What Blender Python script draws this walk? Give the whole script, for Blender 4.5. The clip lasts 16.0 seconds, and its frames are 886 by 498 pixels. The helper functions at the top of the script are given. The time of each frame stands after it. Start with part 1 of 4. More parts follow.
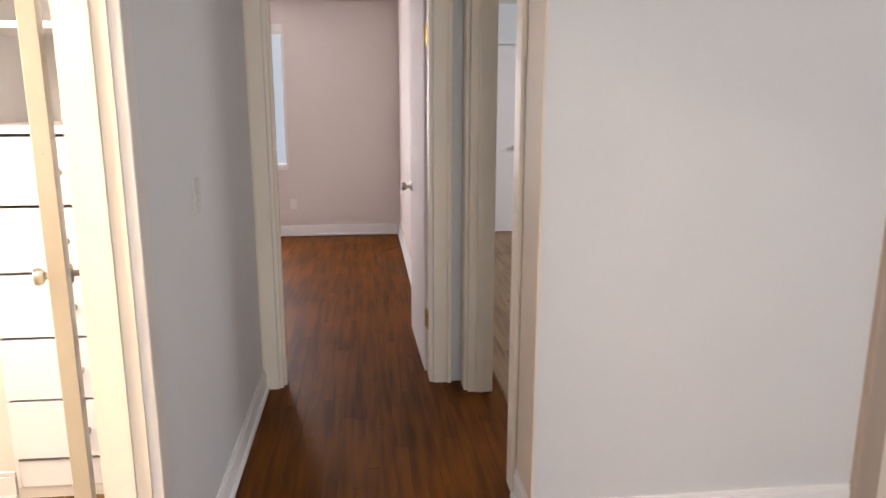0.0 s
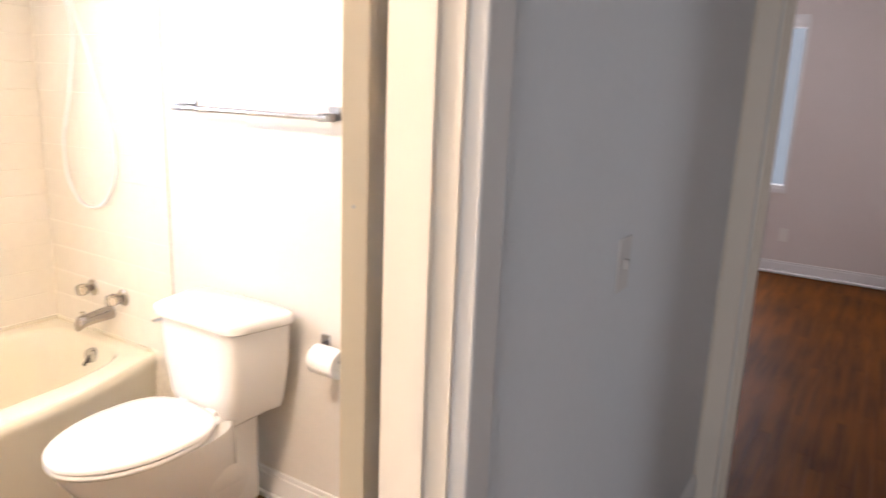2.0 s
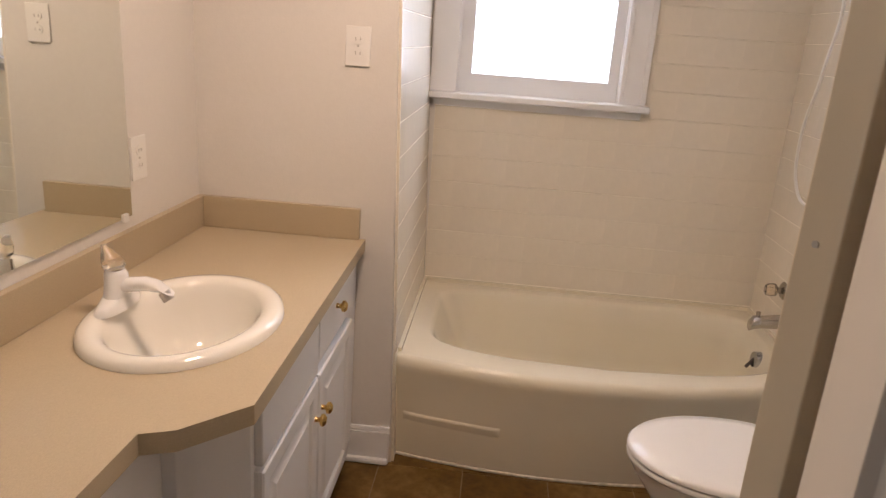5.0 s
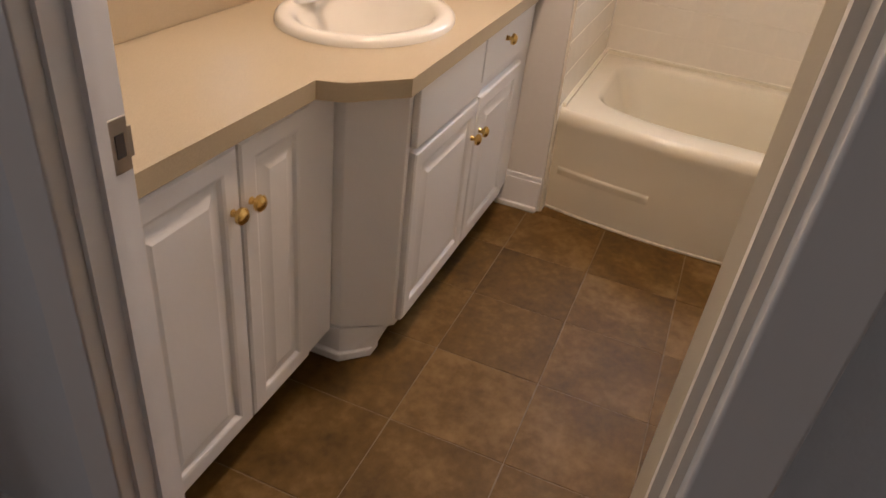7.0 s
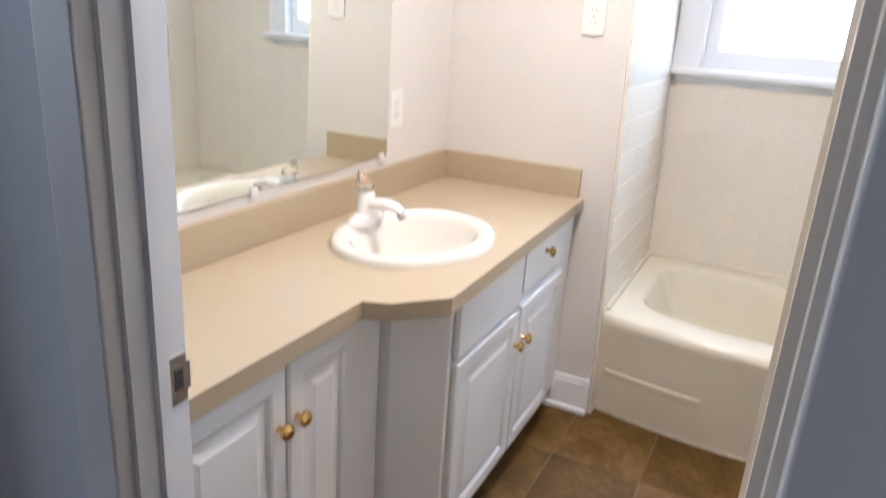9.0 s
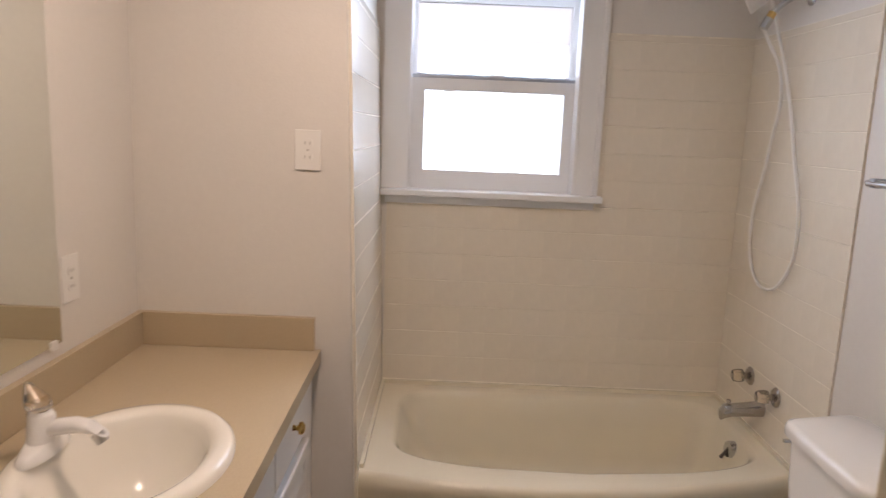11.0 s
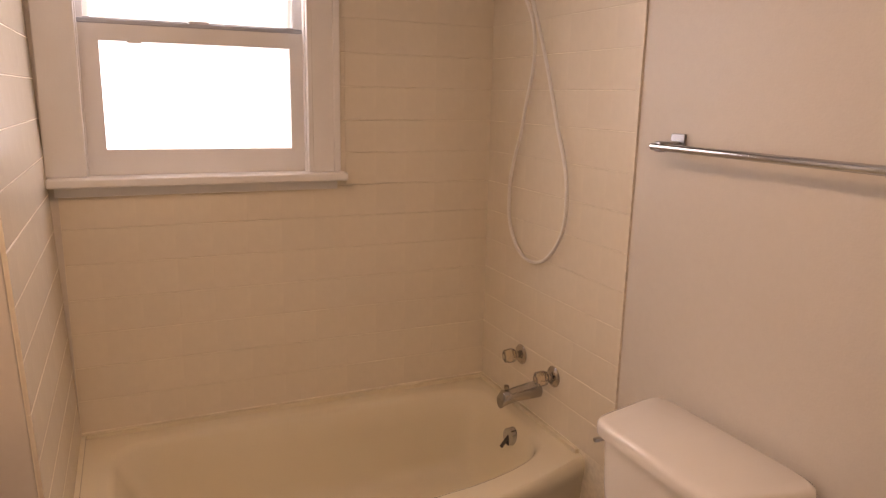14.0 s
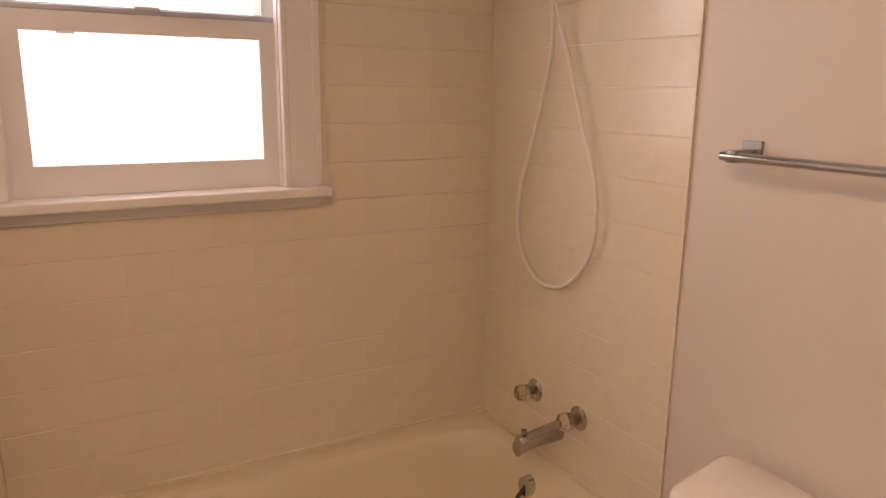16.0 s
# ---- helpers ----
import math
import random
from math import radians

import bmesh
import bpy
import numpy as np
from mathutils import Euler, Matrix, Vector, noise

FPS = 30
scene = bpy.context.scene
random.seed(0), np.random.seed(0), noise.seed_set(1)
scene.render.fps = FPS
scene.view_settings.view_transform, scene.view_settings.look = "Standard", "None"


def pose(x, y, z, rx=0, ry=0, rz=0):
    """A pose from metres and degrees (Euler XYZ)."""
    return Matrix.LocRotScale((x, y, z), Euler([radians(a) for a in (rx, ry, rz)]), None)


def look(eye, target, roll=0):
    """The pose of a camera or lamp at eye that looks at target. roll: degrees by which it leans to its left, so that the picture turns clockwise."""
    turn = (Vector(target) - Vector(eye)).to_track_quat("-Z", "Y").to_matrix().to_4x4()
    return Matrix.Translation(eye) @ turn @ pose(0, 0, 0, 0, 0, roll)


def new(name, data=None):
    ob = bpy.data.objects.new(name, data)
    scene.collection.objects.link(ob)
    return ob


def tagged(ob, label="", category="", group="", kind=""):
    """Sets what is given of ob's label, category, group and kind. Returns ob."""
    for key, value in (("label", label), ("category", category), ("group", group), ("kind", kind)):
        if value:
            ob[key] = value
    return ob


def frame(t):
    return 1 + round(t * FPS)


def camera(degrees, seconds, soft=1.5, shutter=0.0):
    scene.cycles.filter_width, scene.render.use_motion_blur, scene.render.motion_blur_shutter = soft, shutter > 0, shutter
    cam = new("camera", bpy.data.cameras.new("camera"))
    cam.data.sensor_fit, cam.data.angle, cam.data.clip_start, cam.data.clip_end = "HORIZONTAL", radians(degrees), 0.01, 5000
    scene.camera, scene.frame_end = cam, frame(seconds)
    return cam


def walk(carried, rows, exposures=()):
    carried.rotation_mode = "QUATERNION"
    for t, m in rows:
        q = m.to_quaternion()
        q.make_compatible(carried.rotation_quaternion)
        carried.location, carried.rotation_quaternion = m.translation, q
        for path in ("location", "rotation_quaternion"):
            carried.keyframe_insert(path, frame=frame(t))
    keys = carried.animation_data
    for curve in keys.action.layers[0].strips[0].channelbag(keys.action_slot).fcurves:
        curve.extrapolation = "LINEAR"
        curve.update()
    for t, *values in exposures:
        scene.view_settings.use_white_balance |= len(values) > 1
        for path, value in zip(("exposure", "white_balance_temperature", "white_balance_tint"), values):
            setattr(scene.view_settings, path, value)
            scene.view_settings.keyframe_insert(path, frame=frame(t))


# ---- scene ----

cam = camera(64.9, 16.0, soft=1.3, shutter=0.3)
PATH = [
    (0, (3.195, -1.081, 1.461), (3.411, 0.862, 1.04), 0.1),
    (0.5, (3.194, -0.813, 1.46), (3.271, 1.138, 1.028), 0.9),
    (0.6, (3.19, -0.751, 1.46), (3.262, 1.204, 1.045), 0.8),
    (1.1, (3.145, -0.525, 1.493), (3.094, 1.434, 1.091), 0.3),
    (1.5, (3.114, -0.387, 1.486), (2.582, 1.496, 1.069), -0.3),
    (1.7, (3.102, -0.302, 1.49), (2.363, 1.507, 1.062), 0.7),
    (2, (3.093, -0.214, 1.501), (2.057, 1.436, 1.049), 2.3),
    (2.5, (2.995, -0.12, 1.477), (1.602, 1.237, 1.01), 2.3),
    (3, (2.837, -0.028, 1.487), (1.271, 1.118, 1.0), 2.5),
    (3.5, (2.79, -0.004, 1.493), (1.085, 0.92, 1.003), 2.2),
    (4, (2.833, 0.089, 1.48), (0.947, 0.533, 0.985), 3.6),
    (4.2, (2.854, 0.139, 1.474), (0.937, 0.379, 0.959), 3.5),
    (6.3, (3.167, 0.347, 1.38), (1.365, -0.083, 0.625), 3.7),
    (6.5, (3.154, 0.367, 1.349), (1.425, -0.101, 0.462), 5.0),
    (7, (3.162, 0.398, 1.306), (1.579, -0.139, 0.209), 7.1),
    (7.5, (3.177, 0.402, 1.275), (1.688, -0.192, 0.079), 6.2),
    (8, (3.179, 0.408, 1.271), (1.716, -0.21, 0.056), 6.4),
    (8.5, (3.183, 0.417, 1.307), (1.628, -0.277, 0.259), 5.8),
    (9, (3.184, 0.446, 1.391), (1.474, -0.375, 0.758), 3.8),
    (9.2, (3.188, 0.468, 1.421), (1.446, -0.382, 0.93), 3.3),
    (11.3, (2.757, 0.168, 1.506), (0.798, 0.367, 1.156), 1.1),
    (11.5, (2.667, 0.151, 1.513), (0.728, 0.483, 1.155), 0.2),
    (12, (2.536, 0.182, 1.508), (0.646, 0.723, 1.142), 0.8),
    (12.5, (2.478, 0.199, 1.511), (0.618, 0.822, 1.122), 1.7),
    (13, (2.404, 0.188, 1.509), (0.594, 0.939, 1.109), 1.5),
    (13.5, (2.348, 0.177, 1.51), (0.554, 0.961, 1.101), 0.5),
    (14, (2.354, 0.173, 1.507), (0.573, 0.977, 1.081), 1.2),
    (14.5, (2.358, 0.163, 1.504), (0.587, 0.986, 1.073), 1.2),
    (15, (2.337, 0.172, 1.503), (0.565, 0.989, 1.064), 1.0),
    (15.5, (2.152, 0.138, 1.498), (0.403, 1.004, 1.061), -0.2),
    (16, (1.957, 0.168, 1.518), (0.248, 1.11, 1.08), 0.7),
]
EXPOSURES = [(0.0, 0.88, 7300, 20), (1.0, 0.95, 7600, 23), (1.5, 0.9, 7100, 20), (2.0, 0.34, 6800, 20), (2.6, -0.35, 6500, 25), (3.0, -0.87, 6200, 25), (3.5, -1.13, 6200, 24), (4.2, -1.27, 6500, 24),
             (6.5, -1.25, 7700, 27), (7.0, -1.07, 7200, 24), (7.5, -0.70, 6450, 19), (8.5, -0.35, 5600, 14), (9.2, -0.42, 5400, 14), (11.3, -1.62, 6850, 24), (12.0, -1.70, 7350, 28),
             (13.0, -1.74, 8700, 34), (14.5, -1.78, 10400, 42), (16.0, -1.81, 10700, 42)]
walk(cam, [(t, look(e, g, r)) for t, e, g, r in PATH], EXPOSURES)

# ---- world and light ----
world = bpy.data.worlds.new("sky")
scene.world = world
world.use_nodes = True
wn = world.node_tree.nodes
sky = wn.new("ShaderNodeTexSky")
sky.sky_type, sky.sun_disc, sky.sun_elevation, sky.sun_rotation = "NISHITA", False, radians(42), radians(200)
world.node_tree.links.new(sky.outputs[0], wn["Background"].inputs[0])
wn["Background"].inputs[1].default_value = 0.12


def lamp(name, kind, energy, colour, m, size=(0.3, 0.3)):
    data = bpy.data.lights.new(name, kind)
    data.energy, data.color = energy, colour
    if kind == "AREA":
        data.shape, data.size, data.size_y = "RECTANGLE", size[0], size[1]
    ob = new(name, data)
    ob.matrix_world = m
    return ob


sun = lamp("sun", "SUN", 1.5, (1.0, 0.95, 0.88), look((0, 0, 6), (2.0, 3.0, 0.0)))
sun.data.angle = radians(12)
lamp("bath_window_daylight", "AREA", 36, (0.68, 0.84, 1.0), look((-0.135, 0.39, 1.68), (1.5, 0.39, 1.3)), (0.6, 0.8))
lamp("ceiling_light_glow", "AREA", 37, (1.0, 0.82, 0.64), look((1.66, 0.06, 2.31), (1.66, 0.061, 0.0)), (0.2, 0.2))
lamp("bedroom_window_daylight", "AREA", 34, (0.90, 0.93, 1.0), look((1.45, 6.5, 1.45), (2.1, 3.0, 1.2)), (1.0, 1.3))
# two added lamps at unseen windows, placed to brighten side doorway, hall and front wall
lamp("side_room_unseen_daylight", "AREA", 34, (0.78, 0.90, 1.0), look((7.0, 4.0, 1.5), (4.0, 4.5, 1.2)), (1.3, 1.3))
lamp("front_room_unseen_daylight", "AREA", 41, (0.86, 0.94, 1.0), look((4.05, -3.45, 1.6), (4.0, 0.8, 1.2)), (1.4, 1.2))

# ---- materials ----


def material(name, colour, rough=0.5, metal=0.0, grain=0.0, grain_scale=40.0, stain=0.0, stain_scale=2.0, bump=0.0, bump_scale=200.0,
             vary=0.0, spec=0.5, coat=0.0):
    """A paint, ceramic or metal with grain, stains, relief and a shade that varies from piece to piece."""
    mat = bpy.data.materials.new(name)
    mat.use_nodes = True
    nt = mat.node_tree
    n, l = nt.nodes, nt.links
    b = n["Principled BSDF"]
    b.inputs["Base Color"].default_value = (*colour, 1)
    b.inputs["Roughness"].default_value = rough
    b.inputs["Metallic"].default_value = metal
    b.inputs["Specular IOR Level"].default_value = spec
    b.inputs["Coat Weight"].default_value = coat
    tc = n.new("ShaderNodeTexCoord")
    value = None

    def add(a, c):
        if a is None:
            return c
        m = n.new("ShaderNodeMath")
        m.operation = "ADD"
        l.new(a, m.inputs[0])
        l.new(c, m.inputs[1])
        return m.outputs[0]

    def noise_term(scale, amount, detail):
        t = n.new("ShaderNodeTexNoise")
        t.inputs["Scale"].default_value, t.inputs["Detail"].default_value = scale, detail
        l.new(tc.outputs["Object"], t.inputs["Vector"])
        m = n.new("ShaderNodeMapRange")
        m.inputs[1].default_value, m.inputs[2].default_value = 0.3, 0.7
        m.inputs[3].default_value, m.inputs[4].default_value = -amount, amount
        l.new(t.outputs["Fac"], m.inputs[0])
        return m.outputs[0]

    if grain:
        value = add(value, noise_term(grain_scale, grain, 4))
    if stain:
        value = add(value, noise_term(stain_scale, stain, 5))
    if vary:
        o = n.new("ShaderNodeObjectInfo")
        m = n.new("ShaderNodeMapRange")
        m.inputs[3].default_value, m.inputs[4].default_value = -vary, vary
        l.new(o.outputs["Random"], m.inputs[0])
        value = add(value, m.outputs[0])
    if value is not None:
        one = n.new("ShaderNodeMath")
        one.operation = "ADD"
        one.inputs[1].default_value = 1.0
        l.new(value, one.inputs[0])
        mix = n.new("ShaderNodeVectorMath")
        mix.operation = "SCALE"
        mix.inputs[0].default_value = colour
        l.new(one.outputs[0], mix.inputs["Scale"])
        l.new(mix.outputs[0], b.inputs["Base Color"])
    if bump:
        t = n.new("ShaderNodeTexNoise")
        t.inputs["Scale"].default_value, t.inputs["Detail"].default_value = bump_scale, 3
        l.new(tc.outputs["Object"], t.inputs["Vector"])
        bp = n.new("ShaderNodeBump")
        bp.inputs["Strength"].default_value, bp.inputs["Distance"].default_value = bump, 0.002
        l.new(t.outputs["Fac"], bp.inputs["Height"])
        l.new(bp.outputs[0], b.inputs["Normal"])
    return mat


PAINT = material("wall_paint", (0.64, 0.66, 0.668), 0.6, grain=0.012, grain_scale=60, stain=0.02, stain_scale=1.3, bump=0.25, bump_scale=160)
BATH_PAINT = material("bath_wall_paint", (0.705, 0.672, 0.625), 0.45, grain=0.012, grain_scale=60, stain=0.02, stain_scale=1.6, bump=0.25, bump_scale=160)
CEILING_PAINT = material("ceiling_paint", (0.8, 0.79, 0.77), 0.8, grain=0.02, stain=0.02, bump=0.4, bump_scale=120)
TRIM = material("trim_paint", (0.77, 0.70, 0.60), 0.5, stain=0.03, stain_scale=3, bump=0.12, bump_scale=70)
HALL_TRIM = material("hall_trim_paint", (0.70, 0.68, 0.65), 0.5, stain=0.03, stain_scale=3, bump=0.12, bump_scale=70)
JAMB_CREAM = material("cream_paint", (0.66, 0.56, 0.40), 0.35, stain=0.05, stain_scale=4, bump=0.15, bump_scale=60)
WHITE_TRIM = material("white_trim_paint", (0.82, 0.82, 0.82), 0.42, stain=0.03, stain_scale=4, bump=0.12, bump_scale=80)
DOOR_PAINT = material("door_paint", (0.76, 0.73, 0.73), 0.7, stain=0.02, stain_scale=3, bump=0.1, bump_scale=80, spec=0.25)
CABINET = material("cabinet_paint", (0.78, 0.78, 0.78), 0.34, stain=0.02, stain_scale=3, bump=0.1, bump_scale=90)
LAMINATE = material("beige_laminate", (0.465, 0.376, 0.253), 0.38, grain=0.07, grain_scale=420, stain=0.03, stain_scale=3, bump=0.05, bump_scale=400)
PORCELAIN = material("white_porcelain", (0.82, 0.80, 0.77), 0.12, stain=0.01, stain_scale=4, coat=0.4)
BISCUIT = material("biscuit_enamel", (0.78, 0.715, 0.565), 0.14, stain=0.025, stain_scale=3, coat=0.4)
SINK_CREAM = material("cream_porcelain", (0.80, 0.76, 0.68), 0.12, stain=0.02, coat=0.4)
TILE = material("almond_wall_tile", (0.79, 0.725, 0.615), 0.22, grain=0.012, stain=0.03, stain_scale=5, bump=0.08, bump_scale=30, vary=0.012, coat=0.15)
GROUT = material("almond_grout", (0.81, 0.75, 0.635), 0.6, grain=0.08, grain_scale=60, stain=0.12, stain_scale=9)
CAULK = material("grey_caulk", (0.76, 0.69, 0.59), 0.6, grain=0.1, grain_scale=60)
FLOOR_GROUT = material("floor_grout", (0.21, 0.145, 0.088), 0.85, grain=0.1)
# near-black: shade of holes and recesses put into colour; also the trip lever
SHADE_BLACK = material("shade_black", (0.06, 0.05, 0.045), 0.8)
AGED = material("aged_chrome", (0.46, 0.43, 0.40), 0.2, metal=1.0, stain=0.08, stain_scale=30)
CHROME = material("chrome", (0.56, 0.57, 0.59), 0.12, metal=1.0, stain=0.03)
DARK_CHROME = material("tarnished_chrome", (0.30, 0.30, 0.31), 0.28, metal=1.0, stain=0.1, stain_scale=40)
NICKEL = material("dull_nickel", (0.50, 0.47, 0.43), 0.32, metal=1.0, stain=0.08, stain_scale=40)
BRASS = material("brass", (0.70, 0.47, 0.17), 0.22, metal=1.0, stain=0.08, stain_scale=30)
PLASTIC = material("white_plastic", (0.80, 0.78, 0.74), 0.35)
IVORY = material("ivory_plastic", (0.60, 0.58, 0.55), 0.45)
FAUCET_WHITE = material("white_enamelled_metal", (0.78, 0.76, 0.73), 0.16, stain=0.02, stain_scale=20, coat=0.5)
PAPER = material("toilet_paper", (0.84, 0.83, 0.81), 0.95, grain=0.02, bump=0.5, bump_scale=250)
SILVER = material("mirror_silver", (0.86, 0.90, 0.87), 0.015, metal=1.0)
SLOT_GREY = material("grey_slot", (0.30, 0.27, 0.24), 0.7)
CABLE = material("black_cable", (0.03, 0.03, 0.03), 0.5)
LAWN = material("outside_ground", (0.10, 0.12, 0.06), 0.9, grain=0.3, grain_scale=3)


def slate():
    mat = material("brown_slate_tile", (0.185, 0.110, 0.066), 0.48, spec=0.22)
    nt = mat.node_tree
    n, l = nt.nodes, nt.links
    b = n["Principled BSDF"]
    geo = n.new("ShaderNodeNewGeometry")
    info = n.new("ShaderNodeObjectInfo")
    a = n.new("ShaderNodeTexNoise")
    a.inputs["Scale"].default_value, a.inputs["Detail"].default_value, a.inputs["Roughness"].default_value = 5.0, 8, 0.62
    c = n.new("ShaderNodeTexNoise")
    c.inputs["Scale"].default_value, c.inputs["Detail"].default_value = 38.0, 6
    off = n.new("ShaderNodeVectorMath")
    off.operation = "ADD"
    l.new(geo.outputs["Position"], off.inputs[0])
    l.new(info.outputs["Random"], off.inputs[1])
    for t in (a, c):
        l.new(off.outputs[0], t.inputs["Vector"])
    ramp = n.new("ShaderNodeValToRGB")
    e = ramp.color_ramp.elements
    e[0].position, e[0].color = 0.34, (0.068, 0.034, 0.0075, 1)
    e[1].position, e[1].color = 0.66, (0.215, 0.125, 0.046, 1)
    mid = ramp.color_ramp.elements.new(0.5)
    mid.color = (0.132, 0.069, 0.016, 1)
    mixv = n.new("ShaderNodeMix")
    mixv.inputs[0].default_value = 0.3
    l.new(a.outputs["Fac"], mixv.inputs[2])
    l.new(c.outputs["Fac"], mixv.inputs[3])
    sh = n.new("ShaderNodeMath")
    sh.operation = "MULTIPLY_ADD"
    sh.inputs[1].default_value = 0.06
    l.new(info.outputs["Random"], sh.inputs[0])
    l.new(mixv.outputs[0], sh.inputs[2])
    sub = n.new("ShaderNodeMath")
    sub.operation = "SUBTRACT"
    sub.inputs[1].default_value = 0.03
    l.new(sh.outputs[0], sub.inputs[0])
    l.new(sub.outputs[0], ramp.inputs[0])
    l.new(ramp.outputs[0], b.inputs["Base Color"])
    bp = n.new("ShaderNodeBump")
    bp.inputs["Strength"].default_value, bp.inputs["Distance"].default_value = 0.4, 0.004
    l.new(mixv.outputs[0], bp.inputs["Height"])
    l.new(bp.outputs[0], b.inputs["Normal"])
    return mat


def oak(name, dark, light, rough):
    mat = material(name, dark, rough, spec=0.09)
    nt = mat.node_tree
    n, l = nt.nodes, nt.links
    b = n["Principled BSDF"]
    geo = n.new("ShaderNodeNewGeometry")
    info = n.new("ShaderNodeObjectInfo")
    mp = n.new("ShaderNodeMapping")
    mp.inputs["Scale"].default_value = (26, 1.8, 26)
    l.new(geo.outputs["Position"], mp.inputs[0])
    add = n.new("ShaderNodeVectorMath")
    add.operation = "ADD"
    rnd = n.new("ShaderNodeMath")
    rnd.operation = "ADD"
    l.new(info.outputs["Random"], rnd.inputs[0])
    l.new(geo.outputs["Random Per Island"], rnd.inputs[1])
    mul = n.new("ShaderNodeMath")
    mul.operation = "MULTIPLY"
    mul.inputs[1].default_value = 30
    l.new(rnd.outputs[0], mul.inputs[0])
    l.new(mp.outputs[0], add.inputs[0])
    l.new(mul.outputs[0], add.inputs[1])
    a = n.new("ShaderNodeTexNoise")
    a.inputs["Scale"].default_value, a.inputs["Detail"].default_value = 1.0, 8
    l.new(add.outputs[0], a.inputs["Vector"])
    big = n.new("ShaderNodeTexNoise")
    big.inputs["Scale"].default_value, big.inputs["Detail"].default_value = 1.6, 4
    l.new(geo.outputs["Position"], big.inputs["Vector"])
    s1 = n.new("ShaderNodeMath")
    s1.operation = "MULTIPLY_ADD"
    s1.inputs[1].default_value = 0.55
    l.new(big.outputs["Fac"], s1.inputs[0])
    l.new(a.outputs["Fac"], s1.inputs[2])
    s2 = n.new("ShaderNodeMath")
    s2.operation = "MULTIPLY_ADD"
    s2.inputs[1].default_value = 0.10
    l.new(rnd.outputs[0], s2.inputs[0])
    l.new(s1.outputs[0], s2.inputs[2])
    ramp = n.new("ShaderNodeValToRGB")
    e = ramp.color_ramp.elements
    e[0].position, e[0].color = 0.55, (*dark, 1)
    e[1].position, e[1].color = 1.0, (*light, 1)
    l.new(s2.outputs[0], ramp.inputs[0])
    l.new(ramp.outputs[0], b.inputs["Base Color"])
    bp = n.new("ShaderNodeBump")
    bp.inputs["Strength"].default_value, bp.inputs["Distance"].default_value = 0.15, 0.002
    l.new(a.outputs["Fac"], bp.inputs["Height"])
    l.new(bp.outputs[0], b.inputs["Normal"])
    return mat


SLATE = slate()
OAK = oak("red_brown_oak", (0.023, 0.0064, 0.0005), (0.175, 0.053, 0.0040), 0.5)
PALE_OAK = oak("pale_oak", (0.13, 0.075, 0.042), (0.34, 0.21, 0.12), 0.4)


def glass(name, colour, rough):
    mat = bpy.data.materials.new(name)
    mat.use_nodes = True
    b = mat.node_tree.nodes["Principled BSDF"]
    b.inputs["Base Color"].default_value = (*colour, 1)
    b.inputs["Roughness"].default_value = rough
    b.inputs["Transmission Weight"].default_value = 1.0
    b.inputs["IOR"].default_value = 1.45
    return mat


RAIL = material("grey_blue_rail", (0.42, 0.46, 0.52), 0.4, metal=0.4, stain=0.1, stain_scale=20)
FROSTED = glass("frosted_glass", (0.97, 0.98, 1.0), 0.35)
CLEAR = glass("clear_glass", (0.98, 0.99, 1.0), 0.0)
ACRYLIC = glass("clear_acrylic", (0.94, 0.85, 0.72), 0.25)


def glow(name, colour, strength):
    mat = bpy.data.materials.new(name)
    mat.use_nodes = True
    b = mat.node_tree.nodes["Principled BSDF"]
    b.inputs["Base Color"].default_value = (0.02, 0.02, 0.02, 1)
    b.inputs["Emission Color"].default_value = (*colour, 1)
    b.inputs["Emission Strength"].default_value = strength
    return mat


DAY = glow("bright_overcast_distance", (0.93, 0.96, 1.0), 3.2)
DAY_SOFT = glow("soft_blue_distance", (0.66, 0.83, 1.0), 0.36)
BULB = glow("warm_bulb", (1.0, 0.83, 0.68), 6.0)

# ---- building helpers ----


def keep_flat(bm, old, smallest=0.0):
    """Mark the broad faces made since old, so that rounded edges do not bend their shading."""
    bm.normal_update()
    lay = bm.faces.layers.int.get("flat") or bm.faces.layers.int.new("flat")
    for f in bm.faces:
        if f not in old:
            n = f.normal
            if (max(abs(n.x), abs(n.y), abs(n.z)) > 0.99999) if not smallest else f.calc_area() > smallest:
                f[lay] = 1


def add_box(bm, x0, x1, y0, y1, z0, z1, bevel=0.0, seg=2):
    if bevel and bm.faces.layers.int.get("flat") is None:
        bm.faces.layers.int.new("flat")
    old = set(bm.faces) if bevel else ()
    made = bmesh.ops.create_cube(bm, size=1.0)["verts"]
    bmesh.ops.transform(bm, matrix=Matrix.Translation(((x0 + x1) / 2, (y0 + y1) / 2, (z0 + z1) / 2)) @ Matrix.Diagonal((abs(x1 - x0), abs(y1 - y0), abs(z1 - z0), 1)), verts=made)
    if bevel:
        edges = list({e for v in made for e in v.link_edges})
        bmesh.ops.bevel(bm, geom=edges, offset=bevel, segments=seg, affect="EDGES", profile=0.5)
        keep_flat(bm, old)
        return None
    return made


def box(x0, x1, y0, y1, z0, z1, bevel=0.0, seg=2):
    bm = bmesh.new()
    add_box(bm, x0, x1, y0, y1, z0, z1, bevel, seg)
    return bm


def cyl(p, q, r, r2=None, n=24, bm=None):
    """A rod from p to q."""
    bm = bm or bmesh.new()
    p, q = Vector(p), Vector(q)
    d = q - p
    m = Matrix.Translation((p + q) / 2) @ d.to_track_quat("Z", "Y").to_matrix().to_4x4()
    bmesh.ops.create_cone(bm, cap_ends=True, segments=n, radius1=r, radius2=r if r2 is None else r2, depth=d.length, matrix=m)
    return bm


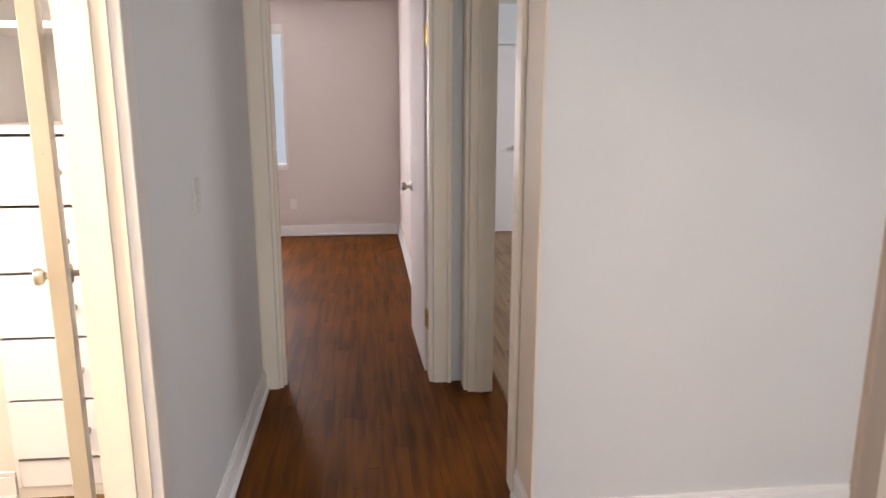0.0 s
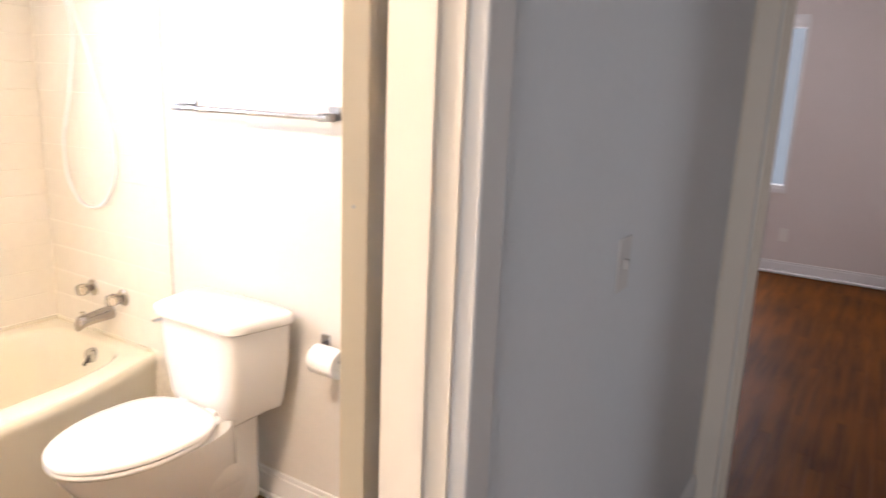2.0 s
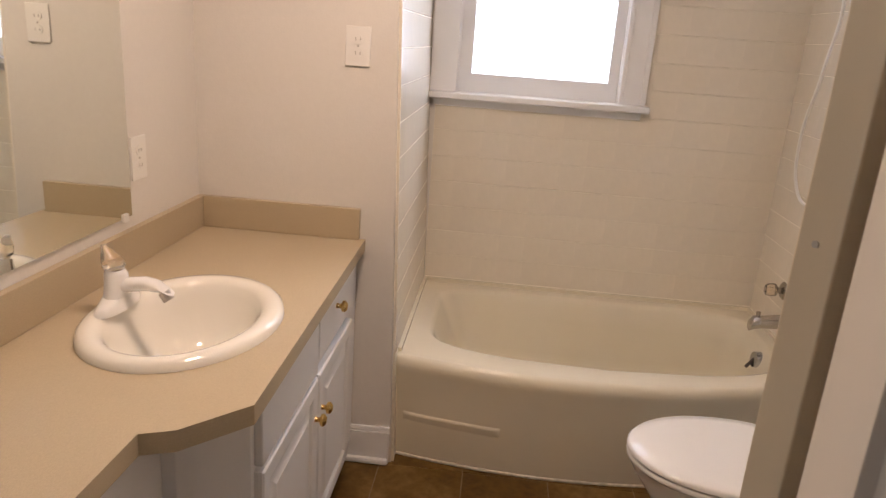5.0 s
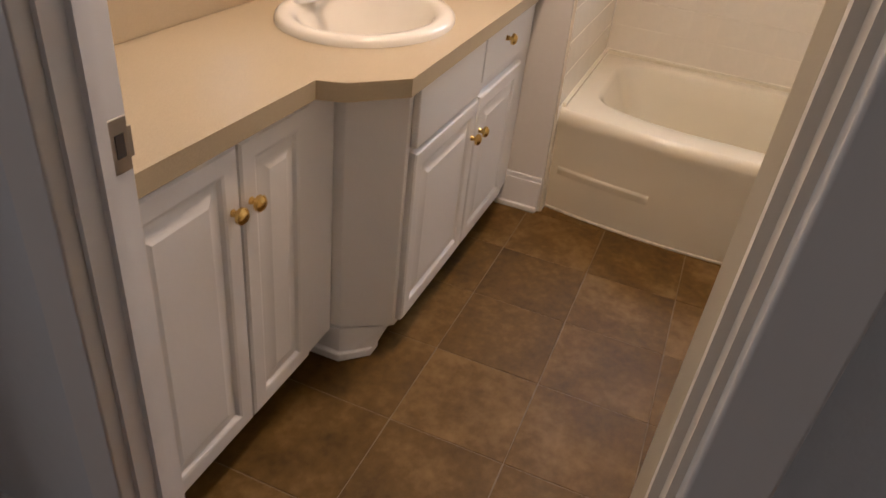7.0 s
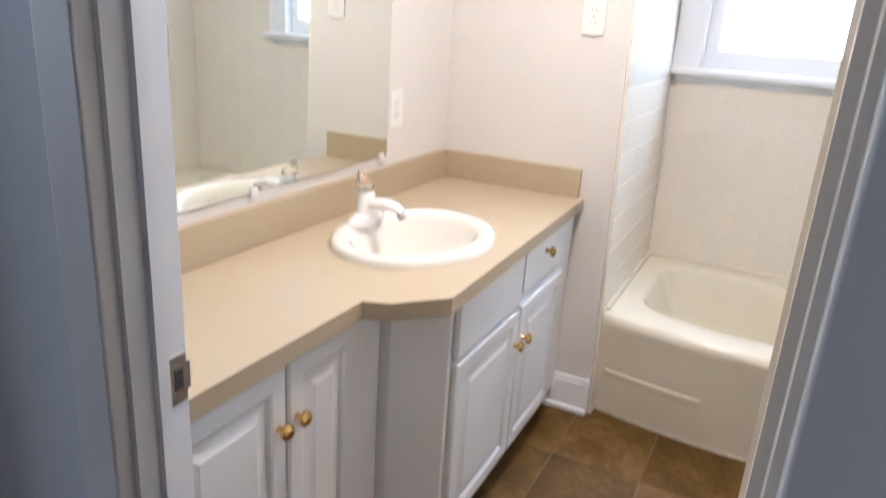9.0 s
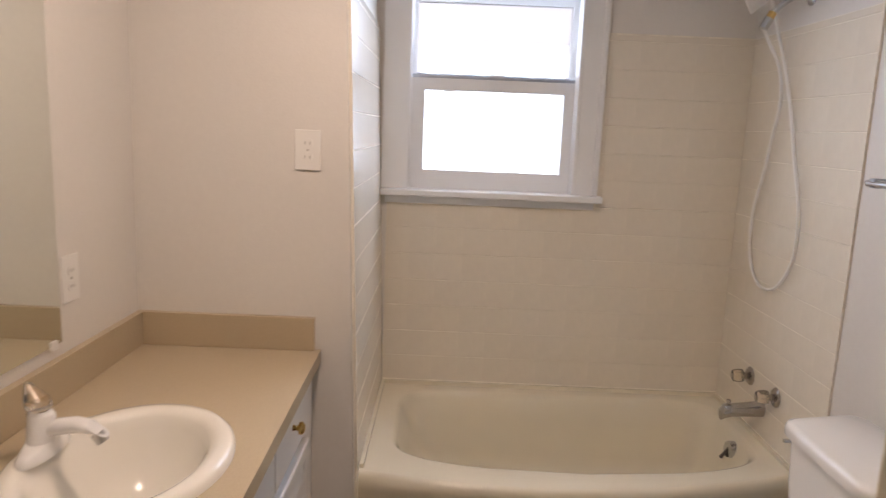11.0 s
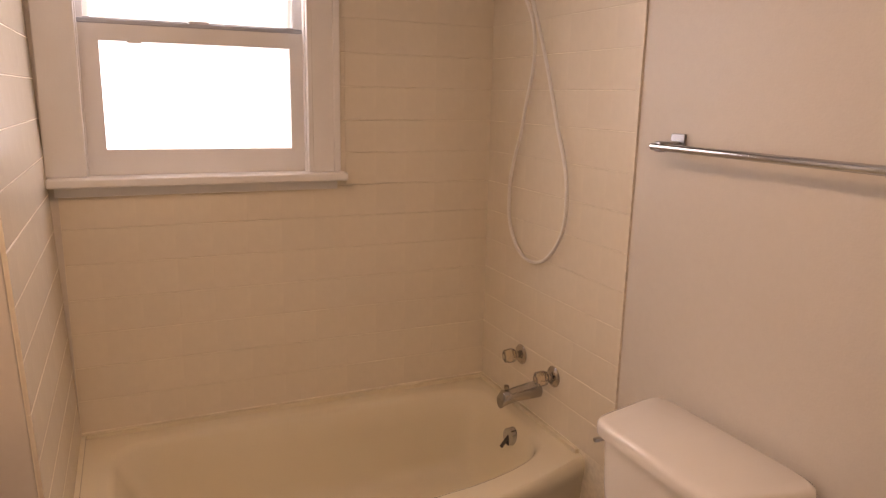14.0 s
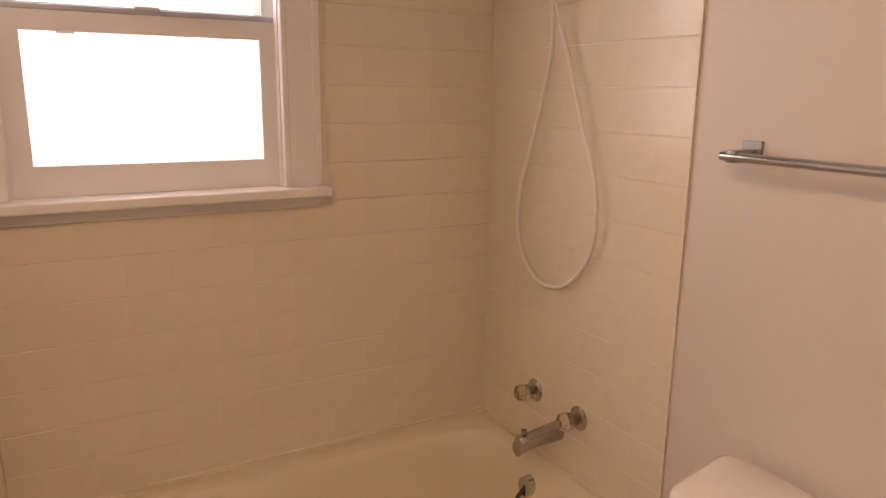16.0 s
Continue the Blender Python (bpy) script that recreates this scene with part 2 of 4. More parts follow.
def lathe(profile, n=32, m=None):
    """A turned body from (radius, height) pairs."""
    bm = bmesh.new()
    rings = []
    for r, z in profile:
        rings.append([bm.verts.new((r * math.cos(2 * math.pi * k / n), r * math.sin(2 * math.pi * k / n), z)) for k in range(n)])
    for a, b in zip(rings, rings[1:]):
        for k in range(n):
            bm.faces.new((a[k], a[(k + 1) % n], b[(k + 1) % n], b[k]))
    bm.faces.new(list(reversed(rings[0])))
    bm.faces.new(rings[-1])
    if m is not None:
        bmesh.ops.transform(bm, matrix=m, verts=bm.verts)
    return bm


def loft(loops, close_first=True, close_last=True):
    """A skin through loops of equal length."""
    bm = bmesh.new()
    rings = [[bm.verts.new(p) for p in loop] for loop in loops]
    n = len(rings[0])
    for a, b in zip(rings, rings[1:]):
        for k in range(n):
            bm.faces.new((a[k], a[(k + 1) % n], b[(k + 1) % n], b[k]))
    if close_first:
        bm.faces.new(list(reversed(rings[0])))
    if close_last:
        bm.faces.new(rings[-1])
    bmesh.ops.recalc_face_normals(bm, faces=bm.faces)
    return bm


def prism(outline, z0, z1, bevel=0.0, seg=2):
    """An upright prism over a plan outline."""
    bm = loft([[(x, y, z0) for x, y in outline], [(x, y, z1) for x, y in outline]])
    if bevel:
        bm.faces.layers.int.new("flat")
        bmesh.ops.bevel(bm, geom=list(bm.edges), offset=bevel, segments=seg, affect="EDGES", profile=0.5)
        keep_flat(bm, (), 0.001)
    return bm


def mesh_from(name, bm, mat, smooth=None):
    me = bpy.data.meshes.new(name)
    if smooth is not None:
        for e in bm.edges:
            e.smooth = len(e.link_faces) == 2 and e.calc_face_angle(0) < radians(smooth)
        lay = bm.faces.layers.int.get("flat")
        for f in bm.faces:
            f.smooth = lay is None or not f[lay]
        if lay is not None:
            bm.faces.layers.int.remove(lay)
    bm.to_mesh(me)
    bm.free()
    me.materials.append(mat)
    return me


def part(name, bm, mat, parent=None, label="", smooth=35):
    ob = new(name, mesh_from(name, bm, mat, smooth))
    if parent is not None:
        ob.parent = parent
        ob.matrix_parent_inverse = parent.matrix_world.inverted()
    if label:
        ob["label"] = label
    return ob


def thing(name, at, label, category, group=""):
    ob = new(name)
    ob.empty_display_size = 0.05
    ob.location = at
    ob.matrix_world = Matrix.Translation(at)
    return tagged(ob, label, category, group)


def structure(name, bm, mat, label, category, smooth=35):
    return tagged(part(name, bm, mat, None, "", smooth), label, category, "", "structure")


# ---- the plan ----
WIN_X = 0.0        # tiled face of the window wall
YL, YR = -0.03, 1.42   # tub alcove
Y_LEFT = -0.70     # wall behind the vanity
PX = 0.845         # face of the partition beside the tub
BX, HX = 2.588, 2.66   # wall between bathroom and hall
JL, JR = -0.205, 0.482   # bathroom doorway
DOOR_H = 2.03
HALL_R = 3.73      # hall's other wall
CEIL = 2.44
HF = 0.012         # oak floor level
RIM = 0.405


def many(*boxes):
    bm = bmesh.new()
    for b in boxes:
        add_box(bm, *b)
    return bm


# window opening: y 0.02..0.76, z 1.25..2.06
structure("wall_west", many((-0.22, -0.008, -0.95, 0.02, -0.1, CEIL), (-0.22, -0.008, 0.76, 1.60, -0.1, CEIL), (-0.22, -0.008, 0.02, 0.76, -0.1, 1.22),
                            (-0.22, -0.008, 0.02, 0.76, 2.06, CEIL)), BATH_PAINT, "off-white painted wall with a window above the tub", "wall")
structure("wall_north", many((-0.008, 1.888, YR + 0.004, YR + 0.13, -0.1, CEIL), (1.888, 2.46, YR + 0.004, YR + 0.13, -0.1, 0.05), (1.888, 2.46, YR + 0.004, YR + 0.13, 2.1, CEIL),
                             (2.46, BX + 0.01, YR + 0.004, YR + 0.13, -0.1, CEIL), (1.87, 2.48, YR + 0.50, YR + 0.55, -0.1, CEIL),
                             (1.838, 1.888, YR + 0.13, YR + 0.5, -0.1, CEIL), (2.46, 2.51, YR + 0.13, YR + 0.5, -0.1, CEIL), (1.888, 2.46, YR + 0.13, YR + 0.5, 2.1, 2.16)),
          BATH_PAINT, "warm white painted bathroom wall with a towel bar", "wall")
structure("wall_south", box(PX, BX, Y_LEFT - 0.12, Y_LEFT, -0.1, CEIL), BATH_PAINT, "warm white painted wall behind the vanity", "wall")
LEAN = Matrix.Translation((0, YL, RIM)) @ Matrix.Rotation(radians(1.8), 4, "X") @ Matrix.Translation((0, -YL, -RIM))   # the tub's end wall is out of plumb
bm = box(-0.008, PX, Y_LEFT - 0.12, YL - 0.008, -0.1, CEIL, 0.004)
for v in bm.verts:
    if v.co.y > -0.2:
        v.co.y -= math.tan(radians(1.8)) * (v.co.z - RIM)
structure("partition", bm, BATH_PAINT, "warm white painted partition at the tub's end", "wall")
structure("wall_hall_west", many((BX, HX, -0.82, JL - 0.02, -0.1, CEIL), (BX, HX, JR + 0.02, 2.33, -0.1, CEIL), (BX, HX, JL - 0.02, JR + 0.02, DOOR_H + 0.02, CEIL)),
          PAINT, "grey-white painted hall wall with the bathroom doorway", "wall")
structure("wall_hall_end", many((HX - 0.125, 2.74, 2.33, 2.45, -0.1, CEIL), (3.52, HALL_R - 0.045, 2.33, 2.45, -0.1, CEIL), (2.74, 3.52, 2.33, 2.45, DOOR_H, CEIL)),
          PAINT, "painted wall at the hall's end with a bedroom doorway", "wall")
structure("wall_hall_east", many((HALL_R, HALL_R + 0.13, 1.0, 1.33, -0.1, CEIL), (HALL_R - 0.045, HALL_R + 0.08, 2.195, 2.45, -0.1, CEIL), (HALL_R - 0.045, HALL_R + 0.13, 1.33, 2.195, DOOR_H, CEIL)),
          PAINT, "painted hall wall with a side room doorway", "wall")
structure("wall_front", box(HALL_R + 0.13, 6.2, 1.0, 1.12, -0.1, CEIL), PAINT, "broad off-white painted wall beside the hall opening", "wall")
structure("wall_stub", many((BX, 2.75, -0.95, -0.82, -0.1, CEIL), (HX, 2.75, -0.82, -0.62, -0.1, CEIL)), PAINT, "short stub of painted wall", "wall")
structure("wall_front_room", many((2.4, 3.3, -3.6, -3.48, -0.1, CEIL), (4.8, 6.2, -3.6, -3.48, -0.1, CEIL), (3.3, 4.8, -3.6, -3.48, -0.1, 0.9), (3.3, 4.8, -3.6, -3.48, 2.2, CEIL), (2.38, 2.5, -3.48, -0.95, -0.1, CEIL), (6.2, 6.32, -3.6, 1.12, -0.1, CEIL)), PAINT, "painted walls closing the front room", "wall")
structure("wall_bedroom", many((0.0, 0.9, 6.45, 6.57, -0.1, CEIL), (2.38, 3.70, 6.45, 6.57, -0.1, CEIL), (0.9, 2.38, 6.45, 6.57, -0.1, 0.76), (0.9, 2.38, 6.45, 6.57, 2.13, CEIL),
                               (3.56, 3.70, 2.45, 6.45, -0.1, CEIL), (-0.12, 0.0, 2.33, 6.57, -0.1, CEIL), (0.0, HX - 0.125, 2.33, 2.45, -0.1, CEIL)),
          material("bedroom_paint", (0.72, 0.665, 0.64), 0.6, grain=0.012, grain_scale=60, stain=0.02, bump=0.25, bump_scale=160), "pale pinkish white bedroom walls", "wall")
structure("wall_side_room", many((3.70, 7.2, 6.52, 6.64, -0.1, CEIL), (7.2, 7.32, 1.0, 3.3, -0.1, CEIL), (7.2, 7.32, 4.7, 6.64, -0.1, CEIL), (7.2, 7.32, 3.3, 4.7, -0.1, 0.9),
                                 (7.2, 7.32, 3.3, 4.7, 2.2, CEIL), (6.2, 7.2, 1.0, 1.12, -0.1, CEIL)),
          material("side_room_paint", (0.70, 0.74, 0.76), 0.6, grain=0.012, stain=0.02, bump=0.25, bump_scale=160), "pale blue-white painted side room walls", "wall")
structure("ceiling", box(-0.22, 7.32, -3.6, 6.64, CEIL, CEIL + 0.1), CEILING_PAINT, "plain white painted ceiling", "ceiling")

# ---- floors ----
bath_floor = structure("floor_bath", box(-0.008, BX + 0.03, Y_LEFT, YR + 0.5, -0.1, -0.0015), FLOOR_GROUT, "brown stone-look tile floor with grout joints", "floor")
hall_floor = structure("floor_hall", many((BX + 0.03, HALL_R + 0.13, -0.95, 2.45, -0.1, HF - 0.01), (0.0, 3.56, 2.45, 6.45, -0.1, HF - 0.01), (2.5, 6.2, -3.48, -0.95, -0.1, HF - 0.01),
                                          (HALL_R + 0.13, 6.2, -0.95, 1.0, -0.1, HF - 0.01)), OAK, "red-brown oak strip floor, worn gloss", "floor")
side_floor = structure("floor_side_room", box(HALL_R + 0.13, 7.2, 1.12, 6.52, -0.1, HF - 0.01), PALE_OAK, "paler brown oak strip floor of the side room", "floor")
structure("threshold", box(BX + 0.02, HX + 0.004, JL, JR, -0.02, 0.016, 0.005), material("threshold_wood", (0.20, 0.09, 0.045), 0.4, grain=0.1, stain=0.1), "dark reddish wooden door threshold", "threshold")
structure("ground", box(-60, 60, -60, 60, -0.4, -0.3), LAWN, "plain ground outside the house", "ground")

# ---- trim ----


def casing(bm, axis, face, out, lo, hi, top, w=0.07, d=0.018, bottom=HF):
    """Door casing with a raised outer band round an opening lo..hi in a wall face."""
    def put(a0, a1, z0, z1, dd):
        f = sorted((face, face + out * dd))
        if axis == "x":
            add_box(bm, f[0], f[1], a0, a1, z0, z1, 0.003, 2)
        else:
            add_box(bm, a0, a1, f[0], f[1], z0, z1, 0.003, 2)
    for a0, a1, b0, b1 in ((lo - w, lo - 0.004, lo - w - 0.018, lo - w + 0.004), (hi + 0.004, hi + w, hi + w - 0.004, hi + w + 0.018)):
        put(a0, a1, bottom, top + w, d)
        put(b0, b1, bottom, top + w + 0.018, d + 0.01)
    put(lo - w, hi + w, top + 0.004, top + w, d + 0.001)
    put(lo - w - 0.018, hi + w + 0.018, top + w, top + w + 0.02, d + 0.011)


JX = HX + 0.014   # hall edge of the jamb
bm = bmesh.new()
for y0, y1 in ((JL - 0.072, JL - 0.008), (JR + 0.008, JR + 0.072)):
    add_box(bm, HX, JX + 0.026, y0, y1, HF, DOOR_H + 0.008, 0.004, 3)
add_box(bm, HX, JX + 0.027, JL - 0.073, JR + 0.073, DOOR_H + 0.009, DOOR_H + 0.074, 0.004, 3)
structure("trim_bath_door", bm, HALL_TRIM, "cream painted door casing", "door casing")
bm = bmesh.new()
casing(bm, "x", BX, -1, JL + 0.0, JR, DOOR_H, 0.03, 0.006, bottom=0.0)
structure("trim_bath_door_inside", bm, TRIM, "cream painted door casing", "door casing")
# jamb lining with its stop
structure("door_jamb_latch", many((BX, JX, JL - 0.02, JL, 0.016, DOOR_H), (BX + 0.036, HX - 0.018, JL, JL + 0.010, 0.016, DOOR_H)), WHITE_TRIM, "white painted door jamb with a stop", "door jamb")
structure("door_jamb_hinge", many((2.566, JX, JR, JR + 0.02, 0.016, DOOR_H), (BX + 0.036, HX - 0.018, JR - 0.010, JR, 0.016, DOOR_H)), TRIM, "cream painted door jamb with a stop", "door jamb")
structure("door_jamb_head", many((BX, JX, JL, JR, DOOR_H - 0.02, DOOR_H),), TRIM, "cream painted door head", "door jamb")
bm = bmesh.new()
casing(bm, "y", 2.33, -1, 2.74, 3.52, DOOR_H, 0.078)
structure("trim_bedroom_door", bm, TRIM, "off-white painted door casing", "door casing")
structure("bedroom_door_jamb", many((2.74, 2.755, 2.33, 2.45, HF, DOOR_H), (3.505, 3.52, 2.33, 2.45, HF, DOOR_H), (2.755, 2.767, 2.36, 2.405, HF, DOOR_H)),
          TRIM, "off-white painted door jamb with a stop", "door jamb")
bm = bmesh.new()
for y0, y1, xf in ((1.240, 1.326, HALL_R), (2.199, 2.285, HALL_R - 0.045)):
    add_box(bm, xf - 0.020, xf, y0, y1, HF, DOOR_H + 0.086, 0.004, 2)
add_box(bm, HALL_R - 0.066, HALL_R - 0.045, 1.24, 2.285, DOOR_H + 0.004, DOOR_H + 0.088, 0.004, 2)
structure("corner_board", box(HALL_R - 0.006, HALL_R + 0.002, 0.992, 1.215, HF + 0.116, CEIL), material("cream_corner_paint", (0.72, 0.63, 0.53), 0.65, stain=0.03, stain_scale=3, bump=0.15, bump_scale=120), "cream painted corner board at the hall opening", "trim")
structure("trim_side_door", bm, TRIM, "off-white painted door casing", "door casing")
structure("side_door_jamb", many((HALL_R, HALL_R + 0.13, 1.33, 1.345, HF, DOOR_H), (HALL_R - 0.045, HALL_R + 0.08, 2.180, 2.195, HF, DOOR_H), (HALL_R - 0.005, HALL_R + 0.035, 2.168, 2.180, HF, DOOR_H)),
          TRIM, "off-white painted door jamb", "door jamb")
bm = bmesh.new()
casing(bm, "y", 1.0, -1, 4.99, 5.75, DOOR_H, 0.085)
# trim colour made darker and browner, so the casing carries its shade
structure("trim_front_door", bm, material("shaded_casing_paint", (0.42, 0.34, 0.28), 0.4, stain=0.05), "painted door casing, shade put into its brownish colour", "door casing")
structure("closed_front_door", box(4.99, 5.75, 0.99, 0.999, HF, DOOR_H, 0.002), TRIM, "off-white flush door, closed", "door")


def baseboard(bm, axis, face, out, lo, hi, z=HF, h=0.115):
    def put(d0, d1, z0, z1, bev):
        f = sorted((face + out * d0, face + out * d1))
        if axis == "x":
            add_box(bm, f[0], f[1], lo, hi, z0, z1, bev, 2)
        else:
            add_box(bm, lo, hi, f[0], f[1], z0, z1, bev, 2)
    put(0.0, 0.014, z, z + h - 0.02, 0.001)
    put(0.0, 0.010, z + h - 0.021, z + h, 0.004)
    put(0.0, 0.028, z, z + 0.022, 0.007)


bm = bmesh.new()
baseboard(bm, "x", HX, 1, -0.618, JL - 0.075)
baseboard(bm, "x", HX, 1, JR + 0.075, 2.305)
baseboard(bm, "x", HALL_R, -1, 1.0, 1.22)
baseboard(bm, "y", 1.0, -1, HALL_R - 0.028, 4.885)
baseboard(bm, "y", -0.62, 1, HX + 0.028, 2.75)
structure("baseboard", bm, WHITE_TRIM, "white painted baseboard with shoe moulding", "baseboard")
bm = bmesh.new()
baseboard(bm, "y", 6.45, -1, 0.02, 3.53)
baseboard(bm, "x", 3.56, -1, 2.47, 6.42)
structure("baseboard_bedroom", bm, WHITE_TRIM, "white painted baseboard", "baseboard")
bm = bmesh.new()
baseboard(bm, "y", 6.52, -1, 4.99, 7.18)
structure("baseboard_side_room", bm, WHITE_TRIM, "white painted baseboard", "baseboard")
bm = bmesh.new()
baseboard(bm, "x", PX, 1, -0.20, YL - 0.004, 0.0, 0.142)
structure("baseboard_bath", bm, WHITE_TRIM, "white painted baseboard at the tub", "baseboard")
bm = bmesh.new()
baseboard(bm, "y", YR + 0.004, -1, 0.88, 1.885, 0.0, 0.115)
structure("baseboard_toilet", bm, WHITE_TRIM, "white painted baseboard behind the toilet", "baseboard")

# ---- doors ----


def knob_pair(parent, m, mat, side=1):
    """A round door knob on a rose; local z points out of the face."""
    part("rose", lathe([(0.030, 0.0), (0.030, 0.004), (0.022, 0.008)], 24, m), mat, parent)
    part("knob", lathe([(0.010, 0.006), (0.010, 0.030), (0.022, 0.036), (0.027, 0.048), (0.024, 0.060), (0.010, 0.064)], 24, m), mat, parent)


def door_leaf(name, w, h, t, m, label, knob_mat, knob_z=0.93):
    """A flush door leaf; hinge edge at the origin, leaf along local x, thickness along local y."""
    ob = thing(name, m.translation, label, "door")
    ob.matrix_world = m
    tagged(ob, kind="structure")
    body = box(0.0, w, -t, 0.0, 0.0, h, 0.002)
    bmesh.ops.transform(body, matrix=m, verts=body.verts)
    part("leaf", body, JAMB_CREAM if name == "door_1" else DOOR_PAINT, ob)
    for sgn, yy in ((1, 0.0), (-1, -t)):
        knob_pair(ob, m @ Matrix.Translation((w - 0.07, yy, knob_z)) @ Matrix.Rotation(radians(-90 * sgn), 4, "X"), knob_mat)
    return ob


def hinge(parent, x, y, z, mat, d=(0.0, 0.0)):
    part("hinge", cyl((x, y, z - 0.045), (x, y, z + 0.045), 0.007, None, 12), mat, parent)
    part("hinge_leaf", box(x - 0.002 + d[0], x + 0.03 + d[0], y - 0.002 + d[1], y + 0.002 + d[1], z - 0.045, z + 0.045), mat, parent)


# bathroom door, swung far open into the room
ang = math.degrees(math.atan2(0.93, -0.37))
d1 = door_leaf("door_1", 0.70, 1.99, 0.036, pose(2.520, 0.478, 0.014, 0, 0, ang) @ Matrix.Translation((0, 0.018, 0)), "cream painted bathroom door, swung open", NICKEL)
part("screw_hole", cyl((2.5195, 0.4785, 1.346), (2.5205, 0.4765, 1.346), 0.0026, None, 12), NICKEL, d1)
for hz in (0.28, 1.78):
    part("hinge", cyl((2.552, 0.490, hz - 0.045), (2.552, 0.490, hz + 0.045), 0.006, None, 12), TRIM, d1)
# bedroom door against the bedroom wall
d2 = door_leaf("door_2", 0.76, 1.99, 0.036, pose(3.49, 2.462, HF + 0.008, 0, 0, 91.5), "white painted bedroom door, open", NICKEL, 0.92)
for hz in (0.327, 1.766):
    part("hinge", cyl((3.502, 2.455, hz - 0.05), (3.502, 2.455, hz + 0.05), 0.009, None, 12), BRASS, d2, "brass hinge")
    part("hinge_leaf", box(3.498, 3.5045, 2.396, 2.452, hz - 0.05, hz + 0.05), BRASS, d2, "brass hinge")
# closet door in the side room
d3 = door_leaf("door_3", 0.76, 1.99, 0.036, pose(4.12, 6.47, HF + 0.008, 0, 0, 0), "white painted closet door, closed", NICKEL, 0.92)
bm = bmesh.new()
casing(bm, "y", 6.52, -1, 4.10, 4.90, DOOR_H, 0.03)
structure("trim_closet_door", bm, WHITE_TRIM, "white painted closet casing", "door casing")
# strike plate on the latch jamb
sp = thing("strike_plate", (2.60, JL, 0.92), "worn nickel strike plate on the jamb", "strike plate")
part("plate", box(2.590, 2.622, JL + 0.0005, JL + 0.0035, 0.885, 0.955, 0.0015), NICKEL, sp)
# solid box, its dark colour stands for the shade inside the hole
part("latch_hole", box(2.598, 2.612, JL + 0.0032, JL + 0.0045, 0.905, 0.935, 0.001), SHADE_BLACK, sp)
part("lip", box(2.584, 2.592, JL - 0.002, JL + 0.003, 0.900, 0.940, 0.0012), NICKEL, sp)

# ---- light switch and cable ----
sw = thing("light_switch", (HX, 1.18, 1.10), "ivory toggle light switch on the hall wall", "light switch")
part("plate", box(HX, HX + 0.005, 1.145, 1.215, 1.10, 1.215, 0.002), IVORY, sw)
part("toggle", box(HX + 0.004, HX + 0.014, 1.174, 1.186, 1.148, 1.168, 0.002), IVORY, sw)
bo = thing("wall_outlet", (2.42, 6.446, 0.32), "white outlet low on the bedroom wall", "outlet")
part("plate", box(2.385, 2.455, 6.444, 6.45, 0.30, 0.415, 0.002), PLASTIC, bo)
cu = bpy.data.curves.new("cable", "CURVE")
cu.dimensions, cu.bevel_depth = "3D", 0.004
sp_ = cu.splines.new("BEZIER")
sp_.bezier_points.add(3)
for p, co in zip(sp_.bezier_points, ((3.52, 5.75, 0.02), (3.36, 5.55, 0.016), (3.30, 5.1, 0.016), (3.50, 4.6, 0.02))):
    p.co, p.handle_left_type, p.handle_right_type = co, "AUTO", "AUTO"
cu.materials.append(CABLE)
tagged(new("cable", cu), "thin black cable lying on the oak floor", "cable")

# ---- windows ----


def window_unit(name, label):
    return tagged(thing(name, (0, 0.39, 1.25), label, "window"), kind="structure")


w1 = window_unit("window_1", "white double-hung bathroom window with frosted panes")
# lining and casing
part("window_frame", many((-0.215, 0.0, 0.02, 0.04, 1.25, 2.06), (-0.215, 0.0, 0.735, 0.76, 1.25, 2.06), (-0.215, 0.0, 0.04, 0.735, 2.035, 2.06)), WHITE_TRIM, w1)
bm = bmesh.new()
add_box(bm, -0.004, 0.018, YL - 0.026, 0.055, 1.25, 2.12, 0.004)
add_box(bm, -0.004, 0.018, 0.725, 0.832, 1.25, 2.12, 0.004)
add_box(bm, 0.014, 0.026, 0.812, 0.834, 1.25, 2.12, 0.004)
add_box(bm, 0.014, 0.022, 0.725, 0.742, 1.25, 2.12, 0.003)
add_box(bm, -0.004, 0.019, 0.055, 0.725, 2.02, 2.12, 0.004)
part("window_casing", bm, WHITE_TRIM, w1)
bm = bmesh.new()
add_box(bm, -0.2, 0.062, YL - 0.024, 0.850, 1.222, 1.25, 0.006, 3)
part("window_sill", bm, WHITE_TRIM, w1)
part("apron", box(0.0, 0.016, YL - 0.008, 0.824, 1.190, 1.222, 0.003), WHITE_TRIM, w1)


def sash(parent, x0, x1, y0, y1, z0, z1, left, right, top, bottom, glass_mat):
    s = part("sash", many((x0, x1, y0, y0 + left, z0, z1), (x0, x1, y1 - right, y1, z0, z1), (x0, x1, y0 + left, y1 - right, z0, z0 + bottom), (x0, x1, y0 + left, y1 - right, z1 - top, z1)), WHITE_TRIM, parent)
    xm = (x0 + x1) / 2
    g = part("pane", box(xm - 0.003, xm + 0.003, y0 + left, y1 - right, z0 + bottom, z1 - top), glass_mat, s)
    g.visible_shadow = False
    return s


